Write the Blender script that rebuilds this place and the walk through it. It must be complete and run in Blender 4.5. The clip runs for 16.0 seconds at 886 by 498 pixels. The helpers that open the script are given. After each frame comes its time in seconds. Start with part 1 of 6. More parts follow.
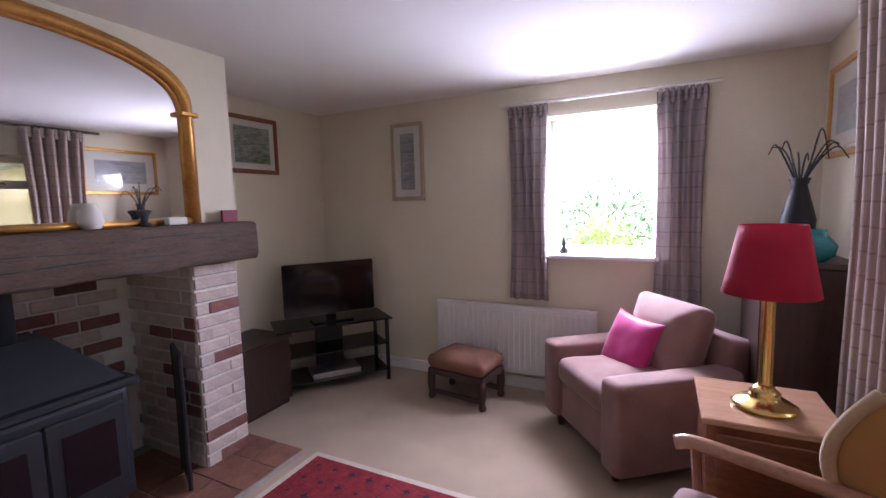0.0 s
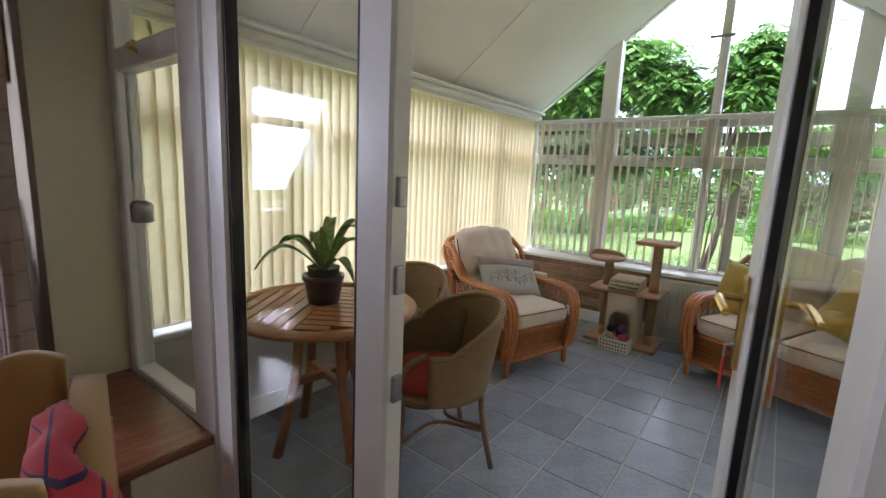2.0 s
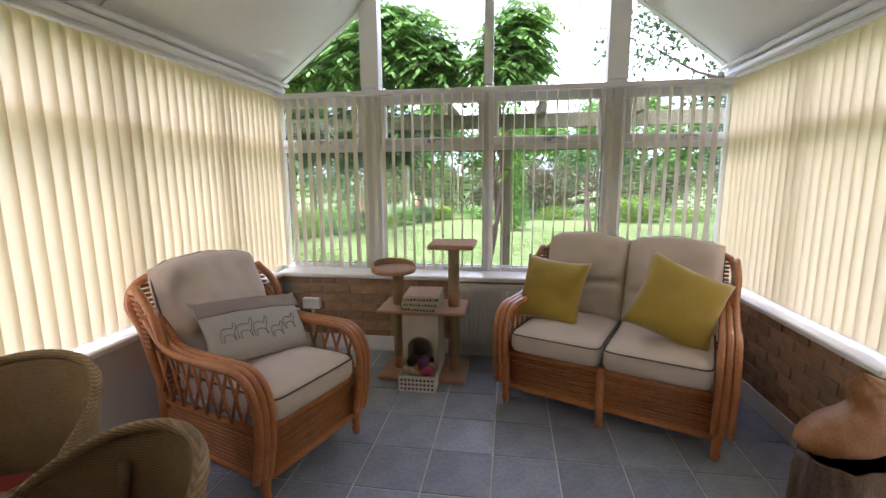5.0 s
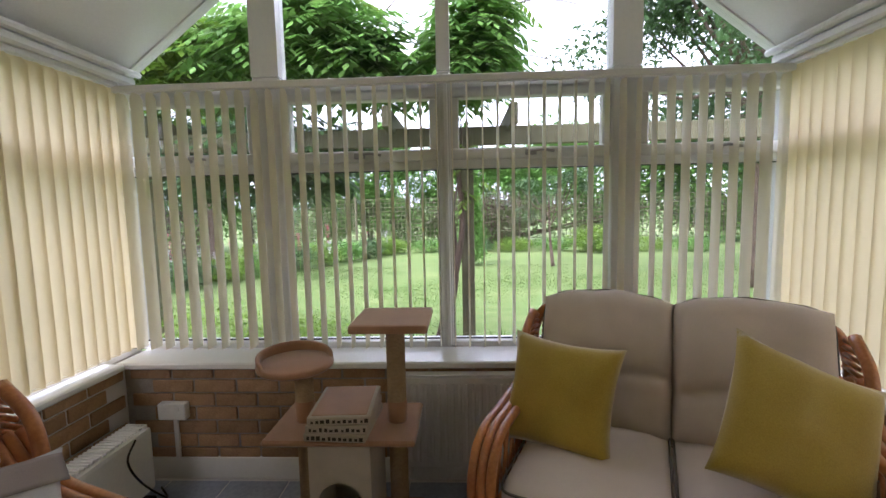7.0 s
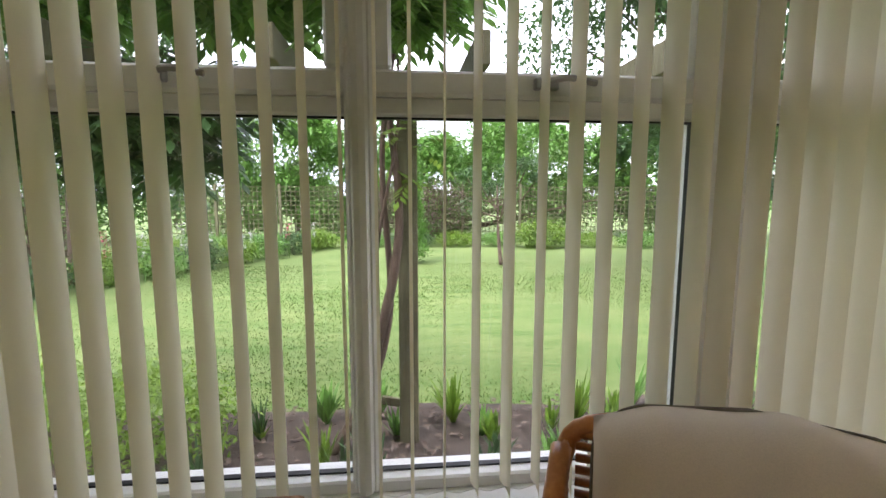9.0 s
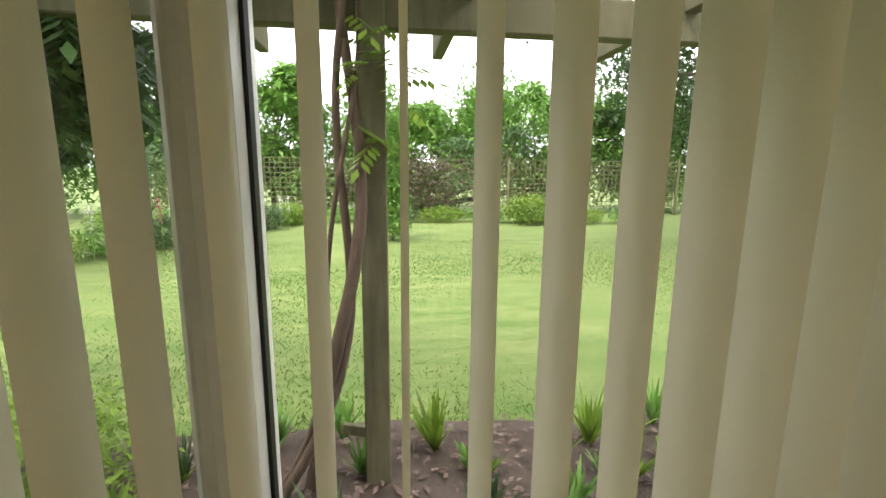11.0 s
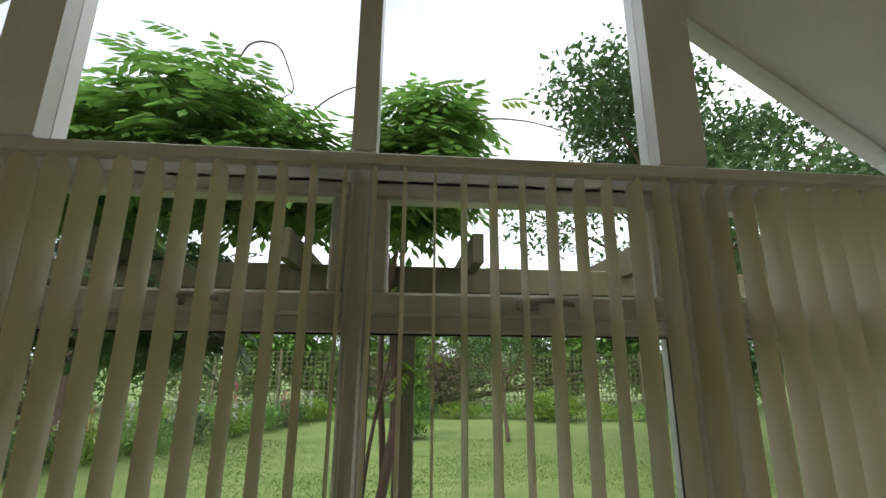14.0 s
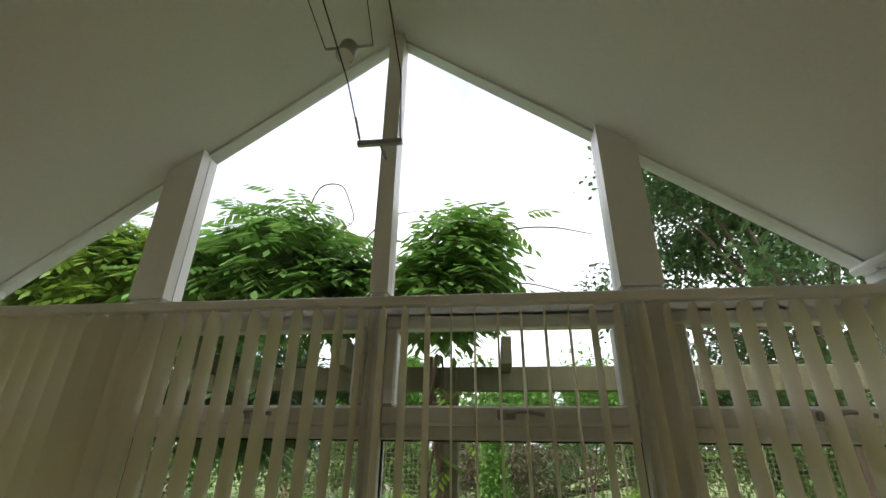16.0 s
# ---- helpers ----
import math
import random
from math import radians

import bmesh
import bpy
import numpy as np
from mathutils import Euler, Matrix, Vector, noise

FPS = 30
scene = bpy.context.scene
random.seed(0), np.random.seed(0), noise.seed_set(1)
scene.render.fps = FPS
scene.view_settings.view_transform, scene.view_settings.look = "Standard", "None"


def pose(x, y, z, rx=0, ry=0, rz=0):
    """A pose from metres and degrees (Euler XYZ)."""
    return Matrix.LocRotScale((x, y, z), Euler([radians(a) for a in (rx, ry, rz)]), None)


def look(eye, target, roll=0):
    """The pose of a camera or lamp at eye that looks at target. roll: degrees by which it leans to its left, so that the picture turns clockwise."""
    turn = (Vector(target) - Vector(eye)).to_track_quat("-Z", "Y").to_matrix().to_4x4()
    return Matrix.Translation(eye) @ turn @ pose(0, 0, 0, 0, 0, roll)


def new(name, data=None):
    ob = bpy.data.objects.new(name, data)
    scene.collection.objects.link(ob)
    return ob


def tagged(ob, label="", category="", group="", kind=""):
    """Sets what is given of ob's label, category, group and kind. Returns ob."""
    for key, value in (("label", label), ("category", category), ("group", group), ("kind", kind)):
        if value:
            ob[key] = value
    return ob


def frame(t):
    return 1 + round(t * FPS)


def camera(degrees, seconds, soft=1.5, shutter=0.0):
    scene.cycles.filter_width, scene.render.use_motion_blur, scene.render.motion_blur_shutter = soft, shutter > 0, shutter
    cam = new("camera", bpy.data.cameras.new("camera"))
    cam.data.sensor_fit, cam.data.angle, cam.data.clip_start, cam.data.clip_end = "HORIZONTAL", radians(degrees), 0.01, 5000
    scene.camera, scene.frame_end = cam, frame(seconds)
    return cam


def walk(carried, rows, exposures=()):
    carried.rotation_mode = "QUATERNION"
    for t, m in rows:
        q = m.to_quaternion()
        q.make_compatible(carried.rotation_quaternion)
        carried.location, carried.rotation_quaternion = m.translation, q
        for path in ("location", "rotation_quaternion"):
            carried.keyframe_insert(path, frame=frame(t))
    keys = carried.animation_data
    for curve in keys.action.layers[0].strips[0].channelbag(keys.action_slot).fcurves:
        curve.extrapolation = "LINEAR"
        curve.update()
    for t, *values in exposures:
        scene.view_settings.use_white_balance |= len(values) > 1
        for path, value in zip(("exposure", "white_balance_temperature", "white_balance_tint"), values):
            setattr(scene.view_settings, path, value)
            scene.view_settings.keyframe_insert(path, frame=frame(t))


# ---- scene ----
cam = camera(90.2, 16.0)
# seconds, x, y, z, yaw, pitch, roll
ROWS = [
    (0.0, -0.053, -0.116, 1.535, 26.31, -5.88, 1.5),
    (0.5, -0.074, -0.036, 1.524, 4.51, -7.18, 2.6),
    (1.0, -0.05, -0.021, 1.488, -18.64, -8.57, 1.6),
    (1.5, 0.195, 0.017, 1.477, -37.41, -9.85, -0.3),
    (2.0, 0.431, 0.073, 1.47, -52.48, -9.7, -2.6),
    (2.5, 0.586, 0.213, 1.467, -66.14, -10.11, -0.2),
    (3.0, 0.73, 0.348, 1.474, -75.72, -11.21, 3.2),
    (3.5, 0.926, 0.373, 1.463, -78.11, -12.06, 1.3),
    (6.0, 2.129, 0.552, 1.41, -84.05, -6.89, 0.8),
    (6.5, 2.45, 0.556, 1.412, -85.39, -5.54, 1.0),
    (7.0, 2.792, 0.576, 1.423, -87.55, -5.45, 1.2),
    (7.5, 3.113, 0.553, 1.422, -89.28, -5.16, 1.0),
    (8.0, 3.458, 0.598, 1.435, -91.06, -5.28, 0.9),
    (8.5, 3.765, 0.597, 1.435, -94.6, -5.8, 0.3),
    (9.0, 4.098, 0.565, 1.43, -95.4, -6.8, 0.0),
    (11.5, 4.745, 0.475, 1.40, -97.4, -10.4, -0.5),
    (12.0, 4.735, 0.473, 1.40, -97.47, -7.3, -0.47),
    (12.5, 4.6, 0.475, 1.455, -96.8, 3.1, -0.4),
    (13.0, 4.45, 0.555, 1.51, -97.95, 10.3, 0.6),
    (13.5, 4.3, 0.575, 1.547, -97.78, 12.35, 0.19),
    (14.0, 4.03, 0.53, 1.563, -94.74, 13.96, -0.5),
    (14.5, 3.77, 0.481, 1.563, -92.71, 15.7, -0.2),
    (15.0, 3.61, 0.444, 1.602, -91.71, 16.94, 0.48),
    (15.5, 3.62, 0.356, 1.609, -88.9, 22.17, 1.0),
    (16.0, 3.65, 0.233, 1.605, -83.4, 24.24, -0.65),
]
EXPOSURES = [(0.0, 2.6, 5500, 35), (0.5, 2.2, 5500, 35), (1.0, 1.45, 5600, 32), (1.5, 1.75, 5600, 28), (2.0, 1.8, 5700, 24), (3.5, 1.8, 5700, 31), (6.0, 1.5, 5850, 33), (7.0, 1.2, 5850, 29), (8.0, 0.95, 6100, 25), (9.0, 1.1, 6300, 24), (12.0, 1.05, 7100, 18), (12.5, 1.05, 7100, 18), (13.0, 0.95, 7000, 18), (14.0, 0.1, 6600, 14), (14.5, -0.2, 6500, 13), (15.5, 0.2, 6700, 17), (16.0, 0.2, 6700, 17)]
walk(cam, [(t, pose(x, y, z, 90 + pitch, roll, yaw)) for t, x, y, z, yaw, pitch, roll in ROWS], EXPOSURES)

# ---- world and light: an overcast day ----
world = bpy.data.worlds.new("overcast_sky")
scene.world = world
world.use_nodes = True
wn, wl = world.node_tree.nodes, world.node_tree.links
wn.clear()
sky = wn.new("ShaderNodeTexSky")
sky.sky_type, sky.sun_disc = "NISHITA", False
sky.sun_elevation, sky.sun_rotation = radians(52), radians(150)
sky.air_density, sky.dust_density, sky.ozone_density = 1.0, 4.0, 1.0
# a cover of grey cloud over the clear sky
tcw = wn.new("ShaderNodeTexCoord")
cl = wn.new("ShaderNodeTexNoise")
cl.inputs["Scale"].default_value, cl.inputs["Detail"].default_value = 2.2, 5
cr = wn.new("ShaderNodeValToRGB")
cr.color_ramp.elements[0].position, cr.color_ramp.elements[0].color = 0.3, (6.2, 7.0, 8.6, 1)
cr.color_ramp.elements[1].position, cr.color_ramp.elements[1].color = 0.7, (18, 18.6, 19.6, 1)
mx = wn.new("ShaderNodeMix")
mx.data_type = "RGBA"
mx.inputs["Factor"].default_value = 0.85
bg = wn.new("ShaderNodeBackground")
bg.inputs["Strength"].default_value = 0.15
wo = wn.new("ShaderNodeOutputWorld")
wl.new(tcw.outputs["Generated"], cl.inputs["Vector"])
wl.new(cl.outputs["Fac"], cr.inputs["Fac"])
wl.new(sky.outputs["Color"], mx.inputs["A"])
wl.new(cr.outputs["Color"], mx.inputs["B"])
wl.new(mx.outputs["Result"], bg.inputs["Color"])
wl.new(bg.outputs["Background"], wo.inputs["Surface"])
sun = bpy.data.lights.new("sun", "SUN")
sun.energy, sun.angle, sun.color = 1.7, radians(25), (1, 0.96, 0.9)
sun_ob = new("sun", sun)
sun_ob.matrix_world = look((-10, 12, 24), (3, 0, 0))


def opening_light(name, eye, target, w, h, watts):
    """Sky light through a window, from just outside the opening."""
    d = bpy.data.lights.new(name, "AREA")
    d.shape, d.size, d.size_y, d.energy, d.color = "RECTANGLE", w, h, watts, (0.97, 0.98, 1.0)
    new(name, d).matrix_world = look(eye, target)


opening_light("window_light_left", (3.2, 2.95, 1.45), (3.2, 0, 1.35), 4.1, 1.5, 3)
opening_light("window_light_right", (3.2, -1.65, 1.3), (3.2, 0, 1.2), 4.1, 1.7, 3.5)
opening_light("window_light_north", (-0.45, 3.75, 1.65), (-0.45, 1.0, -0.6), 0.8, 1.05, 26)


# ---- materials ----
def mat(name, color, rough=0.6, metal=0.0, var=0.15, scale=8.0, fine=60.0, bump=0.15, color2=None, spec=0.5, sheen=0.0,
        translucent=0.0, random_tint=0.0, island_tint=0.0, stretch=None, coat=0.0):
    """A surface with colour variation at two scales and fine relief."""
    m = bpy.data.materials.new(name)
    m.use_nodes = True
    n, l = m.node_tree.nodes, m.node_tree.links
    n.clear()
    out = n.new("ShaderNodeOutputMaterial")
    b = n.new("ShaderNodeBsdfPrincipled")
    tc = n.new("ShaderNodeTexCoord")
    mp = n.new("ShaderNodeMapping")
    if stretch:
        mp.inputs["Scale"].default_value = stretch
    l.new(tc.outputs["Object"], mp.inputs["Vector"])
    big, small = n.new("ShaderNodeTexNoise"), n.new("ShaderNodeTexNoise")
    big.inputs["Scale"].default_value, big.inputs["Detail"].default_value = scale, 4
    small.inputs["Scale"].default_value, small.inputs["Detail"].default_value = fine, 3
    l.new(mp.outputs["Vector"], big.inputs["Vector"])
    l.new(mp.outputs["Vector"], small.inputs["Vector"])
    add = n.new("ShaderNodeMath")
    add.operation = "MULTIPLY_ADD"
    add.inputs[1].default_value = 0.5
    l.new(small.outputs["Fac"], add.inputs[0])
    half = n.new("ShaderNodeMath")
    half.operation = "MULTIPLY"
    half.inputs[1].default_value = 0.5
    l.new(big.outputs["Fac"], half.inputs[0])
    l.new(half.outputs[0], add.inputs[2])
    ramp = n.new("ShaderNodeValToRGB")
    c2 = color2 or tuple(min(1, c * (1 + var)) for c in color)
    c1 = color if color2 else tuple(c * (1 - var) for c in color)
    ramp.color_ramp.elements[0].position, ramp.color_ramp.elements[0].color = 0.35, (*c1, 1)
    ramp.color_ramp.elements[1].position, ramp.color_ramp.elements[1].color = 0.65, (*c2, 1)
    l.new(add.outputs[0], ramp.inputs["Fac"])
    col = ramp.outputs["Color"]
    if random_tint or island_tint:
        hsv = n.new("ShaderNodeHueSaturation")
        mr = n.new("ShaderNodeMapRange")
        amount = random_tint or island_tint
        mr.inputs["To Min"].default_value, mr.inputs["To Max"].default_value = 1 - amount, 1 + amount
        if random_tint:
            l.new(n.new("ShaderNodeObjectInfo").outputs["Random"], mr.inputs["Value"])
        else:
            l.new(n.new("ShaderNodeNewGeometry").outputs["Random Per Island"], mr.inputs["Value"])
        l.new(mr.outputs["Result"], hsv.inputs["Value"])
        l.new(col, hsv.inputs["Color"])
        col = hsv.outputs["Color"]
    l.new(col, b.inputs["Base Color"])
    b.inputs["Roughness"].default_value, b.inputs["Metallic"].default_value = rough, metal
    b.inputs["Specular IOR Level"].default_value = spec
    b.inputs["Sheen Weight"].default_value = sheen
    b.inputs["Coat Weight"].default_value = coat
    if bump:
        bp = n.new("ShaderNodeBump")
        bp.inputs["Strength"].default_value, bp.inputs["Distance"].default_value = bump, 0.004
        l.new(add.outputs[0], bp.inputs["Height"])
        l.new(bp.outputs["Normal"], b.inputs["Normal"])
    if translucent:
        tr = n.new("ShaderNodeBsdfTranslucent")
        l.new(col, tr.inputs["Color"])
        ms = n.new("ShaderNodeMixShader")
        ms.inputs["Fac"].default_value = translucent
        l.new(b.outputs["BSDF"], ms.inputs[1])
        l.new(tr.outputs["BSDF"], ms.inputs[2])
        l.new(ms.outputs["Shader"], out.inputs["Surface"])
    else:
        l.new(b.outputs["BSDF"], out.inputs["Surface"])
    return m


def weave_mat(name, c1, c2, sx, sz, rough=0.55, bump=0.6):
    """Woven strands: two crossing bands that drive colour and relief."""
    m = mat(name, c1, rough, color2=c2, scale=14, fine=80, bump=0)
    n, l = m.node_tree.nodes, m.node_tree.links
    b = [x for x in n if x.type == "BSDF_PRINCIPLED"][0]
    mp = [x for x in n if x.type == "MAPPING"][0]
    w1, w2 = n.new("ShaderNodeTexWave"), n.new("ShaderNodeTexWave")
    w1.bands_direction, w2.bands_direction = "Z", "DIAGONAL"
    w1.inputs["Scale"].default_value, w2.inputs["Scale"].default_value = sz, sx
    for w in (w1, w2):
        w.inputs["Distortion"].default_value = 0.6
        l.new(mp.outputs["Vector"], w.inputs["Vector"])
    mul = n.new("ShaderNodeMath")
    mul.operation = "MULTIPLY"
    l.new(w1.outputs["Fac"], mul.inputs[0])
    l.new(w2.outputs["Fac"], mul.inputs[1])
    bp = n.new("ShaderNodeBump")
    bp.inputs["Strength"].default_value, bp.inputs["Distance"].default_value = bump, 0.004
    l.new(mul.outputs[0], bp.inputs["Height"])
    l.new(bp.outputs["Normal"], b.inputs["Normal"])
    mixc = n.new("ShaderNodeMix")
    mixc.data_type, mixc.blend_type = "RGBA", "MULTIPLY"
    mixc.inputs["Factor"].default_value = 0.45
    src = b.inputs["Base Color"].links[0].from_socket
    l.new(src, mixc.inputs["A"])
    l.new(w1.outputs["Color"], mixc.inputs["B"])
    l.new(mixc.outputs["Result"], b.inputs["Base Color"])
    return m


def check_mat(name, base, line, step, axis_h="Z", axis_v="X", translucent=0.3):
    """Cloth with thin checked lines."""
    m = mat(name, base, 0.9, var=0.12, scale=5, fine=300, bump=0.2, sheen=0.2, translucent=translucent)
    n, l = m.node_tree.nodes, m.node_tree.links
    b = [x for x in n if x.type == "BSDF_PRINCIPLED"][0]
    mp = [x for x in n if x.type == "MAPPING"][0]
    src = b.inputs["Base Color"].links[0].from_socket
    sep = n.new("ShaderNodeSeparateXYZ")
    l.new(mp.outputs["Vector"], sep.inputs[0])
    masks = []
    for ax in (axis_h, axis_v):
        d = n.new("ShaderNodeMath")
        d.operation = "PINGPONG"
        d.inputs[1].default_value = step / 2
        l.new(sep.outputs[ax], d.inputs[0])
        lt = n.new("ShaderNodeMath")
        lt.operation = "LESS_THAN"
        lt.inputs[1].default_value = step * 0.04
        l.new(d.outputs[0], lt.inputs[0])
        masks.append(lt)
    mm = n.new("ShaderNodeMath")
    mm.operation = "MAXIMUM"
    l.new(masks[0].outputs[0], mm.inputs[0])
    l.new(masks[1].outputs[0], mm.inputs[1])
    mix = n.new("ShaderNodeMix")
    mix.data_type = "RGBA"
    l.new(mm.outputs[0], mix.inputs["Factor"])
    l.new(src, mix.inputs["A"])
    mix.inputs["B"].default_value = (*line, 1)
    l.new(mix.outputs["Result"], b.inputs["Base Color"])
    for x in n:
        if x.type == "BSDF_TRANSLUCENT":
            l.new(mix.outputs["Result"], x.inputs["Color"])
    return m


def glass_mat(name, tint=(1, 1, 1), rough=0.0):
    m = bpy.data.materials.new(name)
    m.use_nodes = True
    n, l = m.node_tree.nodes, m.node_tree.links
    n.clear()
    out, tr, gl, ms, fr = (n.new(x) for x in ("ShaderNodeOutputMaterial", "ShaderNodeBsdfTransparent", "ShaderNodeBsdfGlossy", "ShaderNodeMixShader", "ShaderNodeLayerWeight"))
    pw, ma = n.new("ShaderNodeMath"), n.new("ShaderNodeMath")
    pw.operation, ma.operation = "POWER", "MULTIPLY_ADD"
    pw.inputs[1].default_value, ma.inputs[1].default_value, ma.inputs[2].default_value = 5, 0.8, 0.02
    tr.inputs["Color"].default_value = (*tint, 1)
    gl.inputs["Roughness"].default_value = rough
    fr.inputs["Blend"].default_value = 0.5
    l.new(fr.outputs["Facing"], pw.inputs[0])
    l.new(pw.outputs[0], ma.inputs[0])
    l.new(ma.outputs[0], ms.inputs["Fac"])
    l.new(tr.outputs["BSDF"], ms.inputs[1])
    l.new(gl.outputs["BSDF"], ms.inputs[2])
    l.new(ms.outputs["Shader"], out.inputs["Surface"])
    return m


M_WALL = mat("cream_wall_paint", (0.66, 0.61, 0.47), 0.85, var=0.04, scale=2, fine=120, bump=0.12)
M_GREYWALL = mat("pale_plaster", (0.62, 0.60, 0.56), 0.85, var=0.05, scale=2, fine=120, bump=0.12)
M_CEIL = mat("white_ceiling_paint", (0.78, 0.77, 0.74), 0.9, var=0.03, scale=1.5, fine=150, bump=0.1)
M_ROOF = mat("white_roof_panel", (0.80, 0.80, 0.77), 0.6, var=0.03, scale=1.5, fine=80, bump=0.06)
M_CARPET = mat("beige_carpet", (0.36, 0.27, 0.18), 1.0, var=0.16, scale=3, fine=400, bump=0.6, sheen=0.3)
M_TILE = mat("slate_blue_tile", (0.22, 0.255, 0.335), 0.28, color2=(0.34, 0.38, 0.475), scale=6, fine=45, bump=0.25, random_tint=0.14)
M_GROUT = mat("pale_grout", (0.66, 0.65, 0.62), 0.95, var=0.1, scale=20, fine=200, bump=0.4)
M_UPVC = mat("white_upvc", (0.78, 0.78, 0.75), 0.32, var=0.03, scale=3, fine=50, bump=0.02)
M_GASKET = mat("black_gasket", (0.012, 0.012, 0.013), 0.55, var=0.1, bump=0)
M_GLASS = glass_mat("window_glass", (0.97, 0.98, 0.97))
M_BLIND = mat("cream_blind_fabric", (0.70, 0.605, 0.385), 0.9, var=0.03, scale=4, fine=500, bump=0.12, translucent=0.45)
M_BLIND_W = mat("ivory_blind_fabric", (0.74, 0.70, 0.57), 0.9, var=0.03, scale=4, fine=500, bump=0.12, translucent=0.45)
M_BRICK = mat("buff_brick", (0.28, 0.16, 0.085), 0.9, color2=(0.42, 0.27, 0.15), scale=14, fine=120, bump=0.6, random_tint=0.22)
M_MORTAR = mat("grey_mortar", (0.33, 0.30, 0.26), 0.95, var=0.15, scale=20, fine=150, bump=0.6)
M_WBRICK = mat("limewashed_brick", (0.46, 0.37, 0.31), 0.9, color2=(0.60, 0.52, 0.45), scale=12, fine=90, bump=0.7, random_tint=0.12)
M_RBRICK = mat("dark_red_brick", (0.16, 0.07, 0.055), 0.9, color2=(0.24, 0.11, 0.085), scale=12, fine=90, bump=0.7, random_tint=0.15)
M_WMORTAR = mat("white_mortar", (0.70, 0.67, 0.60), 0.95, var=0.08, scale=20, fine=150, bump=0.6)
M_HEARTH = mat("red_hearth_tile", (0.16, 0.065, 0.04), 0.7, color2=(0.24, 0.11, 0.07), scale=7, fine=70, bump=0.4, random_tint=0.15)
M_RATTAN = mat("varnished_rattan", (0.40, 0.13, 0.04), 0.32, color2=(0.56, 0.225, 0.075), scale=12, fine=70, bump=0.2, coat=0.3)
M_RATTAN_D = mat("woven_dark_rattan", (0.31, 0.11, 0.036), 0.42, color2=(0.44, 0.175, 0.06), scale=14, fine=90, bump=0.2)
M_WICKER = weave_mat("tan_wicker_weave", (0.30, 0.19, 0.085), (0.40, 0.26, 0.12), 60, 45)
M_CANE = mat("brown_cane", (0.20, 0.115, 0.06), 0.45, color2=(0.29, 0.175, 0.095), scale=12, fine=80, bump=0.25)
M_CUSH = mat("beige_cotton_cushion", (0.63, 0.53, 0.455), 0.95, var=0.07, scale=5, fine=350, bump=0.3, sheen=0.25)
M_PIPE = mat("grey_cushion_piping", (0.16, 0.135, 0.11), 0.9, var=0.1, bump=0.1)
M_PRINT = mat("grey_print_cushion", (0.46, 0.44, 0.41), 0.95, var=0.05, scale=5, fine=300, bump=0.3)
M_PRINT_D = mat("grey_print", (0.25, 0.24, 0.235), 0.95, var=0.1, bump=0.1)
M_YELLOW = mat("mustard_velvet", (0.35, 0.23, 0.014), 0.75, color2=(0.46, 0.325, 0.03), scale=5, fine=220, bump=0.25, sheen=0.6)
M_RED = mat("red_seat_fabric", (0.36, 0.05, 0.04), 0.9, var=0.12, scale=6, fine=300, bump=0.3)
M_CATBROWN = mat("tan_plush", (0.40, 0.215, 0.12), 1.0, var=0.14, scale=10, fine=300, bump=0.6, sheen=0.4)
M_CATCREAM = mat("cream_plush", (0.55, 0.48, 0.37), 1.0, var=0.1, scale=10, fine=300, bump=0.6, sheen=0.4)
M_SISAL = weave_mat("sisal_rope", (0.42, 0.29, 0.16), (0.55, 0.40, 0.23), 4, 55, 0.9, 0.8)
M_CARD = mat("printed_cardboard", (0.46, 0.39, 0.29), 0.85, var=0.06, scale=6, fine=90, bump=0.1)
M_DARKFLECK = mat("dark_print", (0.06, 0.045, 0.035), 0.85, var=0.1, bump=0)
M_TEAK = mat("oiled_teak", (0.28, 0.105, 0.042), 0.38, color2=(0.40, 0.17, 0.072), scale=6, fine=40, bump=0.2, stretch=(1, 9, 9))
M_BEAM = mat("dark_oak_beam", (0.055, 0.033, 0.022), 0.75, color2=(0.13, 0.08, 0.052), scale=6, fine=40, bump=1.0, stretch=(6, 1, 6))
M_MAHOG = mat("polished_mahogany", (0.17, 0.055, 0.026), 0.25, color2=(0.26, 0.10, 0.045), scale=5, fine=40, bump=0.06, stretch=(1, 8, 8), coat=0.4)
M_DARKWOOD = mat("dark_stained_wood", (0.035, 0.018, 0.014), 0.4, color2=(0.065, 0.033, 0.025), scale=5, fine=40, bump=0.1, stretch=(8, 8, 1))
M_PALEWOOD = mat("pale_polished_wood", (0.36, 0.19, 0.11), 0.22, color2=(0.46, 0.27, 0.16), scale=5, fine=40, bump=0.06, stretch=(1, 8, 8), coat=0.4)
M_GOLD = mat("antique_gilt", (0.52, 0.27, 0.065), 0.38, 0.75, var=0.18, scale=10, fine=70, bump=0.3)
M_BRASS = mat("polished_brass", (0.72, 0.50, 0.17), 0.2, 1.0, var=0.08, scale=8, fine=60, bump=0.04)
M_STEEL = mat("brushed_steel", (0.42, 0.42, 0.43), 0.35, 1.0, var=0.08, scale=8, fine=80, bump=0.04)
M_BLACK = mat("black_gloss_plastic", (0.008, 0.008, 0.009), 0.12, var=0.1, bump=0)
M_BLACKM = mat("matt_black_iron", (0.012, 0.014, 0.017), 0.5, var=0.2, scale=10, fine=90, bump=0.25)
M_MIRROR = bpy.data.materials.new("silvered_mirror")
M_MIRROR.use_nodes = True
mn = M_MIRROR.node_tree.nodes
mn.clear()
mo, mg = mn.new("ShaderNodeOutputMaterial"), mn.new("ShaderNodeBsdfGlossy")
